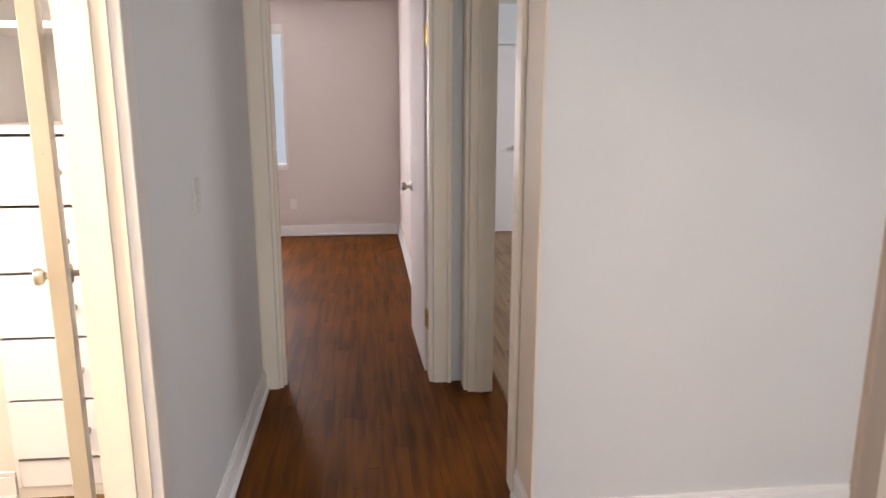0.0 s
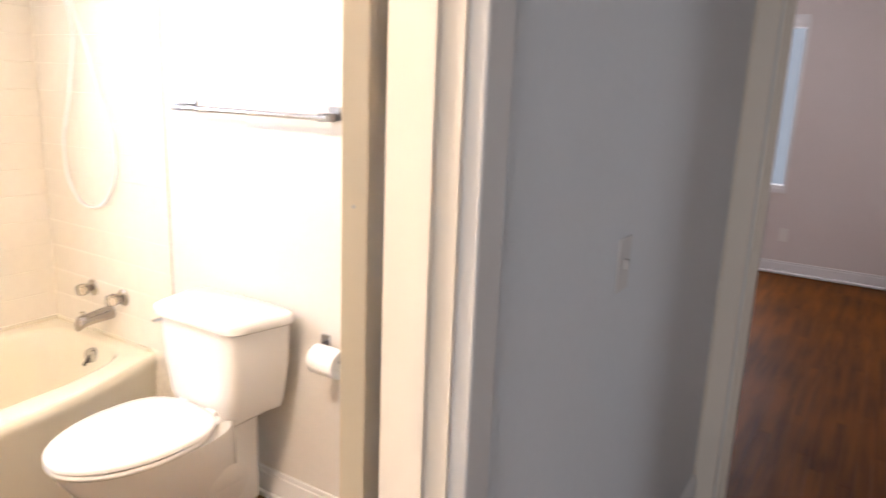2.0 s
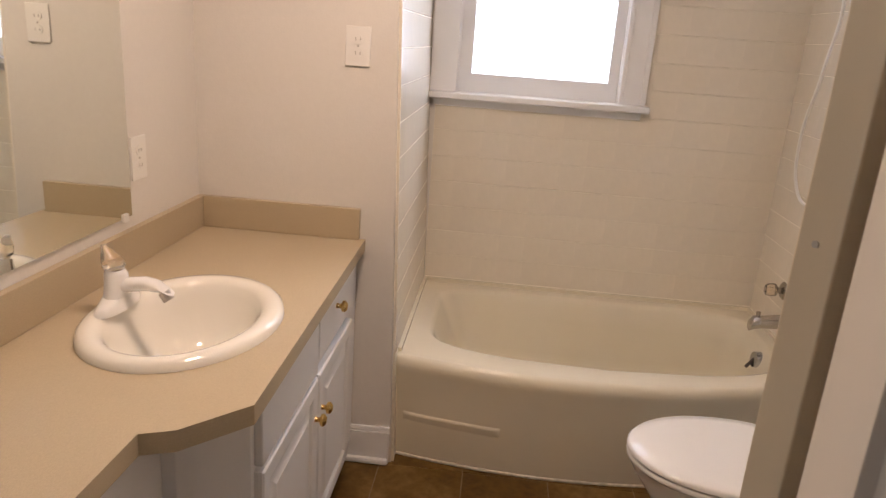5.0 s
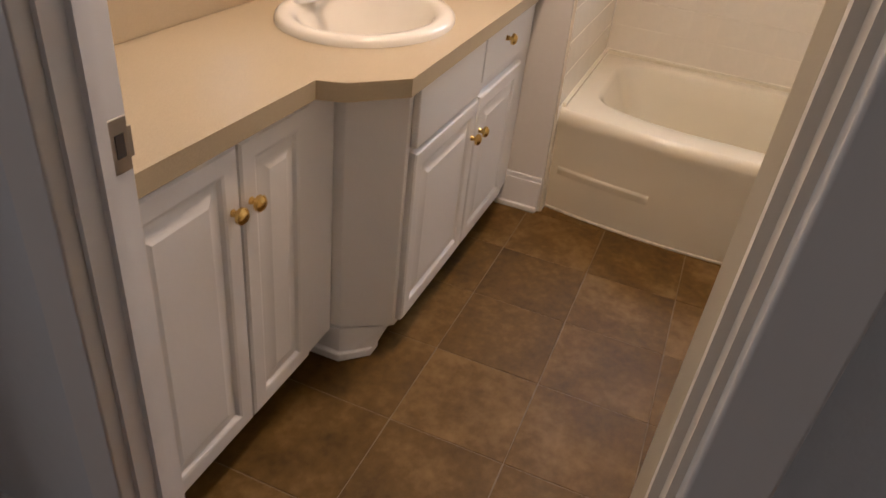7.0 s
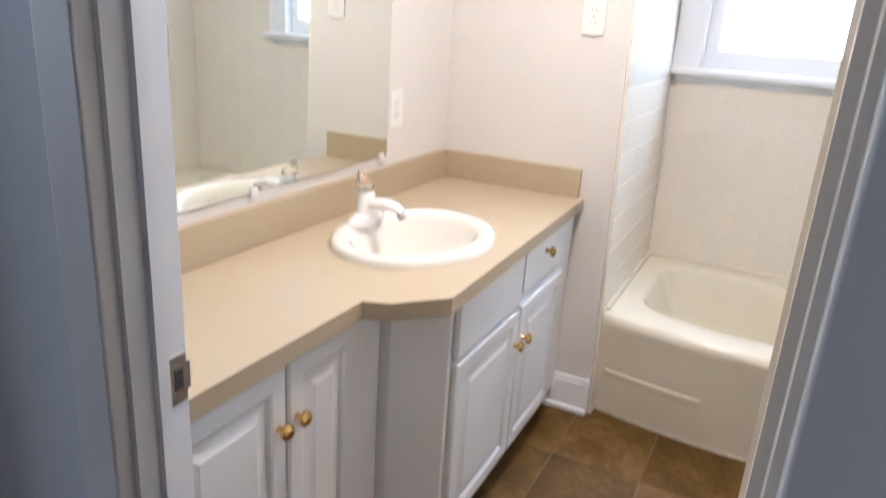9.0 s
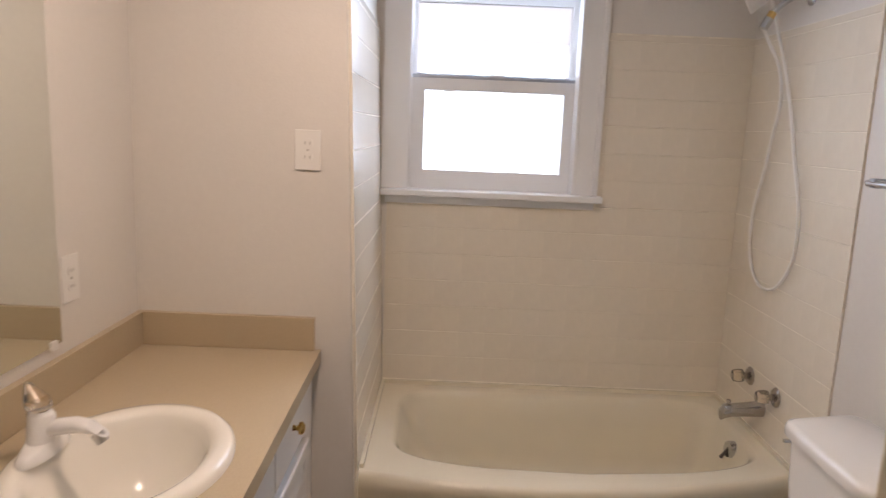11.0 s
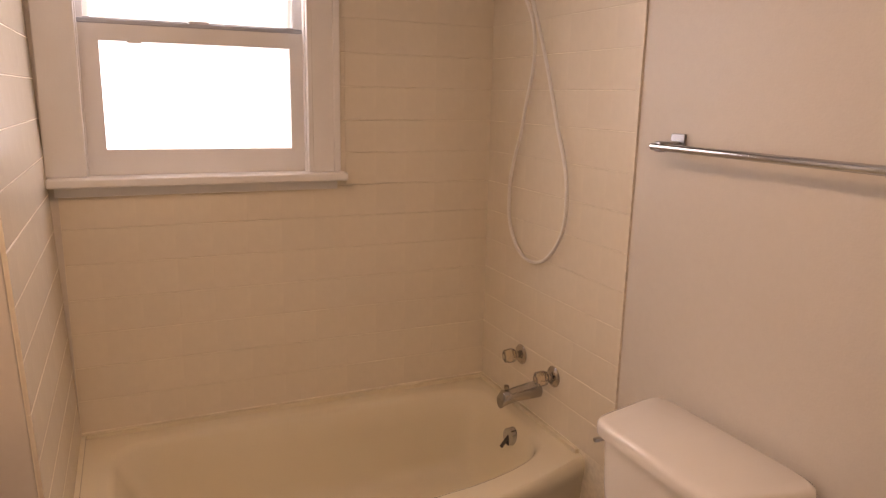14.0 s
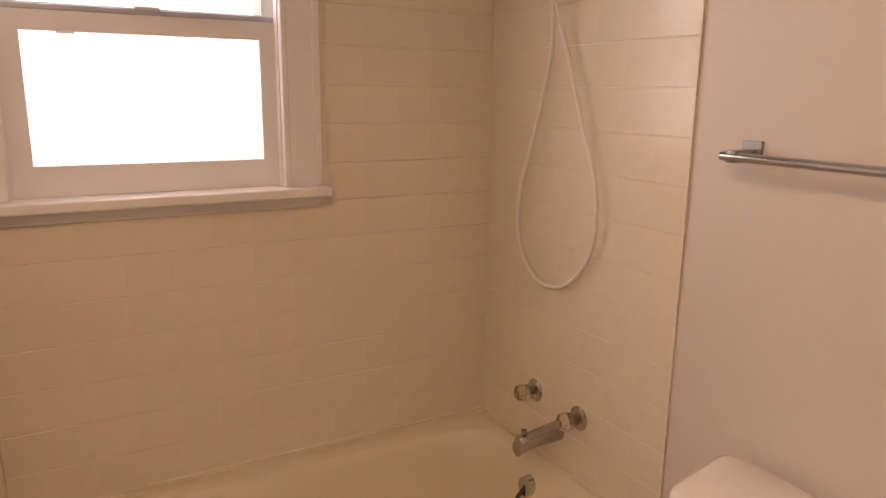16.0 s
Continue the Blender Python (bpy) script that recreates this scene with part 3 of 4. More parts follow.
sash(w1, -0.070, -0.030, 0.0405, 0.7345, 1.2505, 1.700, 0.071, 0.055, 0.048, 0.077, FROSTED)
sash(w1, -0.115, -0.080, 0.0405, 0.7345, 1.690, 2.0345, 0.033, 0.033, 0.03, 0.032, FROSTED)
part("inner_stop", many((-0.030, -0.002, 0.0405, 0.058, 1.2505, 2.034), (-0.030, -0.002, 0.722, 0.7345, 1.2505, 2.034)), WHITE_TRIM, w1)
part("meeting_rail", box(-0.078, -0.030, 0.0586, 0.7215, 1.700, 1.714, 0.003), RAIL, w1, "grey metal meeting rail")
part("rail_strip", box(-0.0795, -0.076, 0.0736, 0.7014, 1.712, 1.7215), RAIL, w1)
part("sash_lock", box(-0.066, -0.030, 0.37, 0.43, 1.712, 1.722, 0.003), material("painted_metal", (0.62, 0.62, 0.64), 0.4), w1)
part("sash_pull", box(-0.034, -0.020, 0.19, 0.23, 1.646, 1.654, 0.002), WHITE_TRIM, w1)
back = structure("backdrop", box(-2.6, -2.5, -3.0, 4.0, -0.3, 4.5), DAY, "bright overcast distance outside the window", "sky")

w2 = tagged(thing("window_2", (1.6, 6.45, 0.76), "white framed bedroom window, bright daylight", "window"), kind="structure")
part("window_frame", many((0.9, 0.95, 6.44, 6.57, 0.76, 2.13), (2.362, 2.38, 6.44, 6.57, 0.76, 2.13), (0.95, 2.362, 6.44, 6.57, 0.76, 0.785), (0.95, 2.362, 6.44, 6.57, 2.1, 2.13)), WHITE_TRIM, w2)
part("window_casing", many((2.38, 2.39, 6.444, 6.45, 0.74, 2.16), (0.82, 0.9, 6.425, 6.45, 0.70, 2.2), (0.9, 2.38, 6.425, 6.45, 2.13, 2.2)), WHITE_TRIM, w2)
part("window_sill", box(0.80, 2.39, 6.43, 6.45, 0.72, 0.76, 0.004), WHITE_TRIM, w2)
g = part("pane", box(0.95, 2.362, 6.51, 6.516, 0.8, 2.08), CLEAR, w2)
g.visible_shadow = False
structure("backdrop_north", box(-4, 8, 9.0, 9.1, -0.3, 5.0), DAY_SOFT, "bright overcast distance outside the bedroom", "sky")
# panes for the two added windows, never in view
for nm, bx in (("unseen_window_3", (7.22, 7.23, 3.3, 4.7, 0.9, 2.2)), ("unseen_window_4", (3.3, 4.8, -3.55, -3.54, 0.9, 2.2))):
    wv = tagged(thing(nm, (bx[0], bx[2], 0.9), "plain clear window, unseen and added for the hall's light", "window"), kind="structure")
    g = part("pane", box(*bx), CLEAR, wv)
    g.visible_shadow = False

# ---- tub ----


def rounded_rect(x0, x1, y0, y1, r, n=6):
    pts = []
    for cx, cy, a in ((x1 - r, y1 - r, 0), (x0 + r, y1 - r, 90), (x0 + r, y0 + r, 180), (x1 - r, y0 + r, 270)):
        for k in range(n + 1):
            t = radians(a + 90 * k / n)
            pts.append((cx + r * math.cos(t), cy + r * math.sin(t)))
    return pts


def bow(y, amount):
    s = (y - YL) / (YR - YL)
    return 0.812 * (1 - s) + 0.717 * s + amount * 4 * s * (1 - s)


tub = thing("bathtub", (0.4, 0.7, 0.0), "biscuit enamel bathtub with a bowed apron", "bathtub")
NB = 28
ys = [YL + (YR - YL) * k / NB for k in range(NB + 1)]


def tub_loop(inset, z, back=0.0):
    """Outline: bowed front, straight ends and back."""
    pts = [(bow(y, 0.115) - inset, y, z) for y in ys]
    pts += [(back, YR, z), (back, YL, z)]
    return pts


bm = bmesh.new()
# apron
cols = []
prof = [(0.0, 0.034), (0.05, 0.030), (0.12, 0.0255), (0.20, 0.020), (0.27, 0.0145), (0.32, 0.009), (0.35, 0.0035), (0.368, 0.0), (0.382, 0.001), (0.394, 0.006), (0.402, 0.013), (0.405, 0.022)]
for y in ys:
    s = (y - YL) / (YR - YL)
    col = []
    for z, ins in prof:
        a = 0.105 + 0.01 * (z / 0.405)
        col.append(bm.verts.new((bow(y, a) - ins * 1.0, y, z)))
    cols.append(col)
for a, b in zip(cols, cols[1:]):
    for k in range(len(prof) - 1):
        bm.faces.new((a[k], b[k], b[k + 1], a[k + 1]))
# rim and basin


def basin_loop(f, z, sx=0.0, sy0=0.0, sy1=0.0, dx=0.0):
    pts = []
    x0, x1, y0, y1 = 0.075 + f, 0.655 - f + dx, 0.06 + f * 1.0 + sy0, 1.358 - f - sy1
    cx, cy, hx, hy = (x0 + x1) / 2, (y0 + y1) / 2, (x1 - x0) / 2, (y1 - y0) / 2
    for k in range(72):
        t = 2 * math.pi * k / 72
        c, s = math.cos(t), math.sin(t)
        e = 0.30
        x = cx + hx * math.copysign(abs(c) ** e, c)
        y = cy + hy * math.copysign(abs(s) ** e, s)
        sy = min(max((y - YL) / (YR - YL), 0), 1)
        if c > 0:
            x += 0.115 * 4 * sy * (1 - sy) * abs(c) ** 0.5 - 0.035 * sy
        pts.append((x, y, z))
    return pts


def outer_loop(z):
    pts = []
    for k in range(72):
        t = 2 * math.pi * k / 72
        c, s = math.cos(t), math.sin(t)
        m = max(abs(c), abs(s))
        u, v = c / m, s / m
        y = (YL + YR) / 2 + v * (YR - YL) / 2
        xf = bow(y, 0.115) - 0.022
        x = xf * (u + 1) / 2 + 0.001 * (1 - u) / 2
        pts.append((x, y, z))
    return pts


tubskin = loft([outer_loop(RIM), basin_loop(-0.012, RIM + 0.001), basin_loop(0.0, RIM - 0.004), basin_loop(0.012, RIM - 0.02), basin_loop(0.03, 0.30, 0, 0.02, 0.005), basin_loop(0.055, 0.16, 0, 0.06, 0.01),
                basin_loop(0.085, 0.09, 0, 0.09, 0.02), basin_loop(0.13, 0.065, 0, 0.10, 0.03), basin_loop(0.2, 0.06, 0, 0.10, 0.03)], False, True)
part("apron", bm, BISCUIT, tub)
part("basin", tubskin, BISCUIT, tub, "", 50)
# back and end ledge that meets the tile
part("tile_flange", many((0.0, 0.016, YL, YR, RIM - 0.01, RIM + 0.016), (0.016, 0.78, YL, YL + 0.014, RIM - 0.01, RIM + 0.014), (0.016, 0.68, YR - 0.014, YR, RIM - 0.01, RIM + 0.014)), BISCUIT, tub)
bm = bmesh.new()
rows_ = []
for k in range(13):
    y = 0.005 + 0.345 * k / 12
    rows_.append(y)
skin = []
for y in rows_:
    x = bow(y, 0.110) - 0.010
    skin.append([bm.verts.new((x + dx, y, z)) for dx, z in ((-0.016, 0.142), (-0.0085, 0.172), (-0.0078, 0.182), (-0.016, 0.192))])
for a, b in zip(skin, skin[1:]):
    for k in range(3):
        bm.faces.new((a[k], b[k], b[k + 1], a[k + 1]))
bm.faces.new(skin[0]), bm.faces.new(list(reversed(skin[-1])))
part("apron_ridge", bm, BISCUIT, tub)
ov = part("overflow_plate", cyl((0.402, 1.345, 0.345), (0.404, 1.318, 0.348), 0.034, 0.030, 32), CHROME, tub, "chrome overflow plate")
part("trip_lever", cyl((0.404, 1.322, 0.352), (0.392, 1.300, 0.308), 0.005, 0.007, 12), SHADE_BLACK, ov)
bm = bmesh.new()
bead = []
for k in range(60):
    y = YL + (YR - YL) * k / 59
    x = bow(y, 0.105) - 0.032
    wob = 0.002 * noise.noise((y * 23.0, 0.3, 0.0))
    bead.append([bm.verts.new((x + dx + (wob if dx > 0 else 0.0), y, z)) for dx, z in ((-0.006, 0.010), (0.001, 0.007 + wob), (0.006, 0.0004), (-0.006, 0.0002))])
for a, b in zip(bead, bead[1:]):
    for k in range(3):
        bm.faces.new((a[k], b[k], b[k + 1], a[k + 1]))
part("floor_caulk", bm, material("white_caulk", (0.62, 0.56, 0.46), 0.6, grain=0.2, grain_scale=50), tub, "rough white caulk bead")
part("caulk", many((0.0, 0.004, YL, YR, RIM + 0.015, RIM + 0.020),), GROUT, tub)

# ---- tub taps and shower ----
MR = Matrix.Rotation(radians(90), 4, "X")


def tap(x, z):
    t = thing("tub_tap", (x, YR, z), "chrome wall tap with a clear acrylic knob", "tap", "tub taps")
    part("escutcheon", lathe([(0.036, 0.0), (0.036, 0.004), (0.030, 0.010), (0.018, 0.014)], 32, Matrix.Translation((x, YR, z)) @ MR), AGED, t)
    part("stem", cyl((x, YR - 0.01, z), (x, YR - 0.035, z), 0.012, None, 20), AGED, t)
    bmk = lathe([(0.014, 0.030), (0.024, 0.034), (0.027, 0.045), (0.025, 0.066), (0.018, 0.072)], 8, Matrix.Translation((x, YR, z)) @ MR)
    part("acrylic_knob", bmk, ACRYLIC, t, "clear faceted acrylic knob", 20)
    part("cap", cyl((x, YR - 0.070, z), (x, YR - 0.075, z), 0.010, None, 16), AGED, t)
    return t


tap(0.304, 0.606)
tap(0.517, 0.602)
sp1 = thing("tub_spout", (0.41, YR, 0.545), "chrome tub spout with a diverter", "spout")
loops = []
for k, (dy, dz, r) in enumerate(((0.0, -0.008, 0.030), (0.03, -0.010, 0.029), (0.08, -0.014, 0.026), (0.115, -0.018, 0.025), (0.140, -0.022, 0.027), (0.152, -0.034, 0.022))):
    loops.append([(0.425 + r * math.cos(2 * math.pi * j / 20), YR - dy, 0.530 + dz + r * math.sin(2 * math.pi * j / 20)) for j in range(20)])
part("spout_body", loft(loops), AGED, sp1, "", 50)
part("diverter_knob", cyl((0.425, YR - 0.128, 0.530), (0.425, YR - 0.128, 0.552), 0.006, 0.009, 12), AGED, sp1)

hs = thing("hand_shower", (0.40, YR, 1.93), "hand shower with a white looped hose", "shower")


def tube(name, pts, r, mat, parent, cyclic=False):
    c = bpy.data.curves.new(name, "CURVE")
    c.dimensions, c.bevel_depth, c.bevel_resolution, c.resolution_u = "3D", r, 5, 16
    s = c.splines.new("BEZIER")
    s.bezier_points.add(len(pts) - 1)
    for p, co in zip(s.bezier_points, pts):
        p.co, p.handle_left_type, p.handle_right_type = co, "AUTO", "AUTO"
    c.materials.append(mat)
    ob = new(name, c)
    if parent:
        ob.parent = parent
        ob.matrix_parent_inverse = parent.matrix_world.inverted()
    return ob


tube("shower_arm", ((0.42, YR, 1.985), (0.42, YR - 0.05, 1.985), (0.42, YR - 0.10, 1.955), (0.42, YR - 0.13, 1.925)), 0.010, CHROME, hs)
part("flange", lathe([(0.03, 0.0), (0.03, 0.004), (0.014, 0.012)], 24, Matrix.Translation((0.42, YR, 1.985)) @ MR), CHROME, hs)
part("brass_collar", cyl((0.42, YR - 0.128, 1.928), (0.42, YR - 0.140, 1.905), 0.014, None, 16), BRASS, hs, "brass collar")
part("diverter_body", cyl((0.42, YR - 0.138, 1.908), (0.42, YR - 0.155, 1.875), 0.016, 0.014, 16), CHROME, hs)
part("shower_head", cyl((0.30, YR - 0.09, 2.02), (0.27, YR - 0.16, 1.985), 0.022, 0.045, 24), PLASTIC, hs)
tube("hose", ((0.412, YR - 0.15, 1.875), (0.385, YR - 0.06, 1.72), (0.300, YR - 0.035, 1.44), (0.208, YR - 0.025, 1.18), (0.245, YR - 0.02, 1.02), (0.37, YR - 0.02, 0.965), (0.515, YR - 0.02, 1.05),
              (0.565, YR - 0.025, 1.20), (0.485, YR - 0.03, 1.46), (0.375, YR - 0.04, 1.74), (0.325, YR - 0.06, 1.88), (0.295, YR - 0.09, 2.015)), 0.0058, PLASTIC, hs)

# ---- towel bar ----
tb = thing("towel_bar", (1.33, YR, 1.40), "chrome towel bar with square posts", "towel bar")
for x in (0.998, 1.660):
    post = part("post", box(x - 0.024, x + 0.024, YR - 0.004, YR + 0.004, 1.390, 1.430, 0.002), DARK_CHROME, tb)
    part("bracket", box(x - 0.013, x + 0.013, YR - 0.066, YR - 0.003, 1.386, 1.412, 0.004), DARK_CHROME, post)
part("bar", cyl((0.972, YR - 0.058, 1.398), (1.682, YR - 0.058, 1.398), 0.0095, None, 20), CHROME, tb)

# ---- paper holder ----
tp = thing("paper_holder", (1.75, YR, 0.66), "chrome toilet paper holder on the wall", "paper holder")
for x in (1.628, 1.792):
    part("post", box(x - 0.018, x + 0.018, YR - 0.006, YR + 0.004, 0.625, 0.695, 0.002), CHROME, tp)
    part("arm", box(x - 0.008, x + 0.008, YR - 0.075, YR - 0.005, 0.648, 0.672, 0.004), CHROME, tp)
part("rod", cyl((1.628, YR - 0.066, 0.655), (1.792, YR - 0.066, 0.655), 0.011, None, 16), CHROME, tp)
rollm = Matrix.Translation((1.643, YR - 0.068, 0.640)) @ Matrix.Rotation(radians(90), 4, "Y")
roll = part("toilet_roll", lathe([(0.020, 0.0), (0.045, 0.0), (0.047, 0.002), (0.047, 0.104), (0.045, 0.106), (0.020, 0.106), (0.019, 0.098)], 40, rollm), PAPER)
tagged(roll, "white toilet paper roll on its holder", "toilet roll")

# ---- toilet ----
toi = thing("toilet", (1.285, 1.15, 0.0), "white porcelain toilet, lid closed", "toilet")
TX = 1.285


def dloop(hw_back, hw_front, y_back, y_front, z, n=48, e=0.26):
    """A tank outline: straight back, rounded and narrowed front."""
    pts = []
    cy, hy = (y_back + y_front) / 2, (y_back - y_front) / 2
    for k in range(n):
        t = 2 * math.pi * (k + 0.5) / n
        c, s = math.cos(t), math.sin(t)
        y = cy + hy * math.copysign(abs(s) ** e, s)
        f = (y - y_front) / (y_back - y_front)
        hw = hw_front + (hw_back - hw_front) * min(1.0, f * 1.15)
        pts.append((TX + hw * math.copysign(abs(c) ** e, c), y, z))
    return pts


part("tank", loft([dloop(0.185, 0.145, 1.392, 1.185, 0.415), dloop(0.20, 0.16, 1.394, 1.172, 0.45), dloop(0.225, 0.180, 1.396, 1.163, 0.60), dloop(0.232, 0.186, 1.394, 1.160, 0.721)]), PORCELAIN, toi, "", 50)
part("tank_lid", loft([dloop(0.238, 0.192, 1.396, 1.152, 0.722), dloop(0.245, 0.199, 1.398, 1.144, 0.728), dloop(0.246, 0.200, 1.398, 1.143, 0.748), dloop(0.242, 0.196, 1.396, 1.148, 0.759), dloop(0.230, 0.185, 1.388, 1.160, 0.764)]),
     PORCELAIN, toi, "", 50)
part("flush_lever", many((1.066, 1.076, 1.172, 1.20, 0.684, 0.692),), CHROME, toi, "chrome flush lever")


def egg(hw, y_front, y_back, z, n=48, cx=TX - 0.005):
    """A bowl outline: round front, squarer back."""
    pts = []
    ym = y_back - (y_back - y_front) * 0.42
    for k in range(n):
        t = 2 * math.pi * k / n
        c, s = math.cos(t), math.sin(t)
        if s > 0:
            pts.append((cx + hw * math.copysign(abs(c) ** 0.72, c), ym + (y_back - ym) * abs(s) ** 0.72, z))
        else:
            pts.append((cx + hw * c, ym + (ym - y_front) * s, z))
    return pts


part("bowl", loft([egg(0.115, 0.86, 1.30, 0.0), egg(0.118, 0.85, 1.30, 0.02), egg(0.105, 0.88, 1.29, 0.08), egg(0.115, 0.85, 1.29, 0.18), egg(0.155, 0.76, 1.27, 0.29), egg(0.184, 0.700, 1.25, 0.38), egg(0.188, 0.692, 1.24, 0.405)]),
     PORCELAIN, toi, "", 60)
part("trapway", loft([[(TX + 0.118 + 0.012 * math.sin(2 * math.pi * j / 16), 1.19 + r * math.cos(2 * math.pi * j / 16), 0.17 + r * math.sin(2 * math.pi * j / 16)) for j in range(16)] for r in (0.085, 0.07, 0.03)]), PORCELAIN, toi, "", 60)
part("deck", box(TX - 0.115, TX + 0.105, 1.12, 1.38, 0.36, 0.422, 0.015, 3), PORCELAIN, toi)
part("neck", box(TX - 0.085, TX + 0.085, 1.21, 1.37, 0.02, 0.37, 0.03, 3), PORCELAIN, toi)
part("seat", loft([egg(0.190, 0.687, 1.15, 0.407), egg(0.194, 0.682, 1.153, 0.412), egg(0.194, 0.682, 1.153, 0.420), egg(0.190, 0.686, 1.15, 0.425)]), PORCELAIN, toi, "", 50)
part("lid", loft([egg(0.190, 0.687, 1.165, 0.427), egg(0.195, 0.681, 1.168, 0.431), egg(0.195, 0.681, 1.168, 0.440), egg(0.189, 0.688, 1.163, 0.446), egg(0.155, 0.73, 1.13, 0.450)]), PORCELAIN, toi, "", 50)
for x in (TX - 0.075, TX + 0.065):
    part("lid_hinge", cyl((x - 0.022, 1.178, 0.432), (x + 0.022, 1.178, 0.432), 0.011, None, 14), PORCELAIN, toi)
part("bolt_cap", lathe([(0.016, 0.0), (0.014, 0.012), (0.006, 0.017)], 16, Matrix.Translation((TX + 0.125, 1.14, 0.0))), PORCELAIN, toi)

# ---- vanity ----
CT = 0.82      # counter top
FN, FB = -0.312, -0.172   # cabinet faces: narrow part, deep part


def raised_door(name, x0, x1, z0, z1, yf, parent, flat=False):
    """A cabinet door or drawer front with a raised panel, facing +y."""
    d = part(name, box(x0, x1, yf, yf + (0.019 if flat else 0.011), z0, z1, 0.004 if flat else 0.001, 3), CABINET, parent)
    if not flat:
        m = 0.052

        def rect(i, y):
            return [(x0 + i, yf + y, z0 + i), (x1 - i, yf + y, z0 + i), (x1 - i, yf + y, z1 - i), (x0 + i, yf + y, z1 - i)]
        part("frame", loft([rect(0.0, 0.008), rect(0.001, 0.016), rect(0.006, 0.020), rect(m - 0.012, 0.020), rect(m - 0.006, 0.018), rect(m, 0.0112)], False, False), CABINET, d, "", 15)
        part("raised_panel", loft([rect(m + 0.003, 0.0112), rect(m + 0.012, 0.0125), rect(m + 0.030, 0.0185), rect(m + 0.033, 0.0195)], False, True), CABINET, d, "", 15)
    return d


def brass_knob(x, y, z, parent):
    part("knob", lathe([(0.008, 0.0), (0.006, 0.010), (0.008, 0.014), (0.016, 0.018), (0.0165, 0.025), (0.010, 0.031), (0.003, 0.032)], 20,
                       Matrix.Translation((x, y, z)) @ Matrix.Rotation(radians(-90), 4, "X")), BRASS, parent, "brass knob")


v1 = thing("vanity_cabinet", (2.28, -0.5, 0.0), "white painted vanity cabinet with two raised-panel doors", "cabinet", "vanity cabinets")
part("body", many((1.914, BX - 0.002, Y_LEFT + 0.002, FN, 0.085, CT - 0.042),), CABINET, v1)
# shade of the recess under the doors is put into this near-black colour
part("toe_kick", box(1.94, BX - 0.002, Y_LEFT + 0.002, FN - 0.07, 0.0, 0.086), SHADE_BLACK, v1)
da = raised_door("door", 2.275, BX - 0.010, 0.105, 0.768, FN, v1)
brass_knob(2.300, FN + 0.018, 0.645, da)
db = raised_door("door", 2.045, 2.270, 0.105, 0.768, FN, v1)
brass_knob(2.246, FN + 0.018, 0.645, db)

v2 = thing("vanity_corner_cabinet", (1.95, -0.4, 0.0), "grey-white angled vanity end panel on a plinth", "cabinet", "vanity cabinets")
part("body", prism([(1.911, Y_LEFT + 0.004), (1.911, -0.285), (1.838, FB + 0.004), (1.820, FB + 0.004), (1.820, Y_LEFT + 0.004)], 0.10, CT - 0.042, 0.002), CABINET, v2)
part("plinth", loft([[(1.924, Y_LEFT + 0.004, 0.0), (1.924, -0.279, 0.0), (1.864, -0.218, 0.0), (1.822, -0.218, 0.0), (1.822, Y_LEFT + 0.004, 0.0)], [(1.915, Y_LEFT + 0.004, 0.097), (1.915, -0.283, 0.097), (1.840, -0.180, 0.097), (1.822, -0.180, 0.097), (1.822, Y_LEFT + 0.004, 0.097)]]), CABINET, v2)
part("plinth_moulding", prism([(1.936, -0.47), (1.936, -0.273), (1.871, -0.209), (1.824, -0.209), (1.824, -0.47)], 0.0, 0.026, 0.005), WHITE_TRIM, v2)

v3 = thing("vanity_sink_cabinet", (1.4, -0.45, 0.0), "white painted sink cabinet with doors and a drawer", "cabinet", "vanity cabinets")
part("body", many((PX + 0.004, 1.818, FB - 0.02, FB, 0.085, CT - 0.042), (PX + 0.004, 1.818, Y_LEFT + 0.004, FB - 0.02, 0.085, 0.105), (PX + 0.004, PX + 0.022, Y_LEFT + 0.004, FB - 0.02, 0.105, CT - 0.042),
                  (1.800, 1.818, Y_LEFT + 0.004, FB - 0.02, 0.105, CT - 0.042)), CABINET, v3)
# again coloured near-black for the shade below the cabinet
part("toe_kick", box(PX + 0.004, 1.818, Y_LEFT + 0.004, FB - 0.07, 0.0, 0.086), SHADE_BLACK, v3)
dc = raised_door("door", 1.388, 1.812, 0.105, 0.600, FB, v3)
brass_knob(1.414, FB + 0.018, 0.49, dc)
dd = raised_door("door", 0.985, 1.378, 0.105, 0.600, FB, v3)
brass_knob(1.350, FB + 0.018, 0.49, dd)
raised_door("false_drawer_front", 1.388, 1.812, 0.612, 0.768, FB, v3, True)
de = raised_door("drawer", 0.985, 1.378, 0.640, 0.768, FB, v3, True)
brass_knob(1.200, FB + 0.018, 0.725, de)

# countertop with an oval cut-out
SX, SY, RX, RY = 1.60, -0.400, 0.266, 0.207
top = thing("countertop", (1.7, -0.45, 0.78), "beige laminate countertop with backsplash", "countertop")
outline = [(BX - 0.001, Y_LEFT + 0.001), (BX - 0.001, -0.282), (2.052, -0.275), (2.030, -0.222), (1.925, -0.128), (PX + 0.002, -0.146), (PX + 0.002, Y_LEFT + 0.001)]
bm = bmesh.new()
outer = [bm.verts.new((x, y, CT)) for x, y in outline]
hole = [bm.verts.new((SX + (RX - 0.02) * math.cos(2 * math.pi * k / 48), SY + (RY - 0.02) * math.sin(2 * math.pi * k / 48), CT)) for k in range(48)]
edges = [bm.edges.new((outer[k], outer[(k + 1) % len(outer)])) for k in range(len(outer))] + [bm.edges.new((hole[k], hole[(k + 1) % 48])) for k in range(48)]
bmesh.ops.triangle_fill(bm, edges=edges, use_beauty=True)
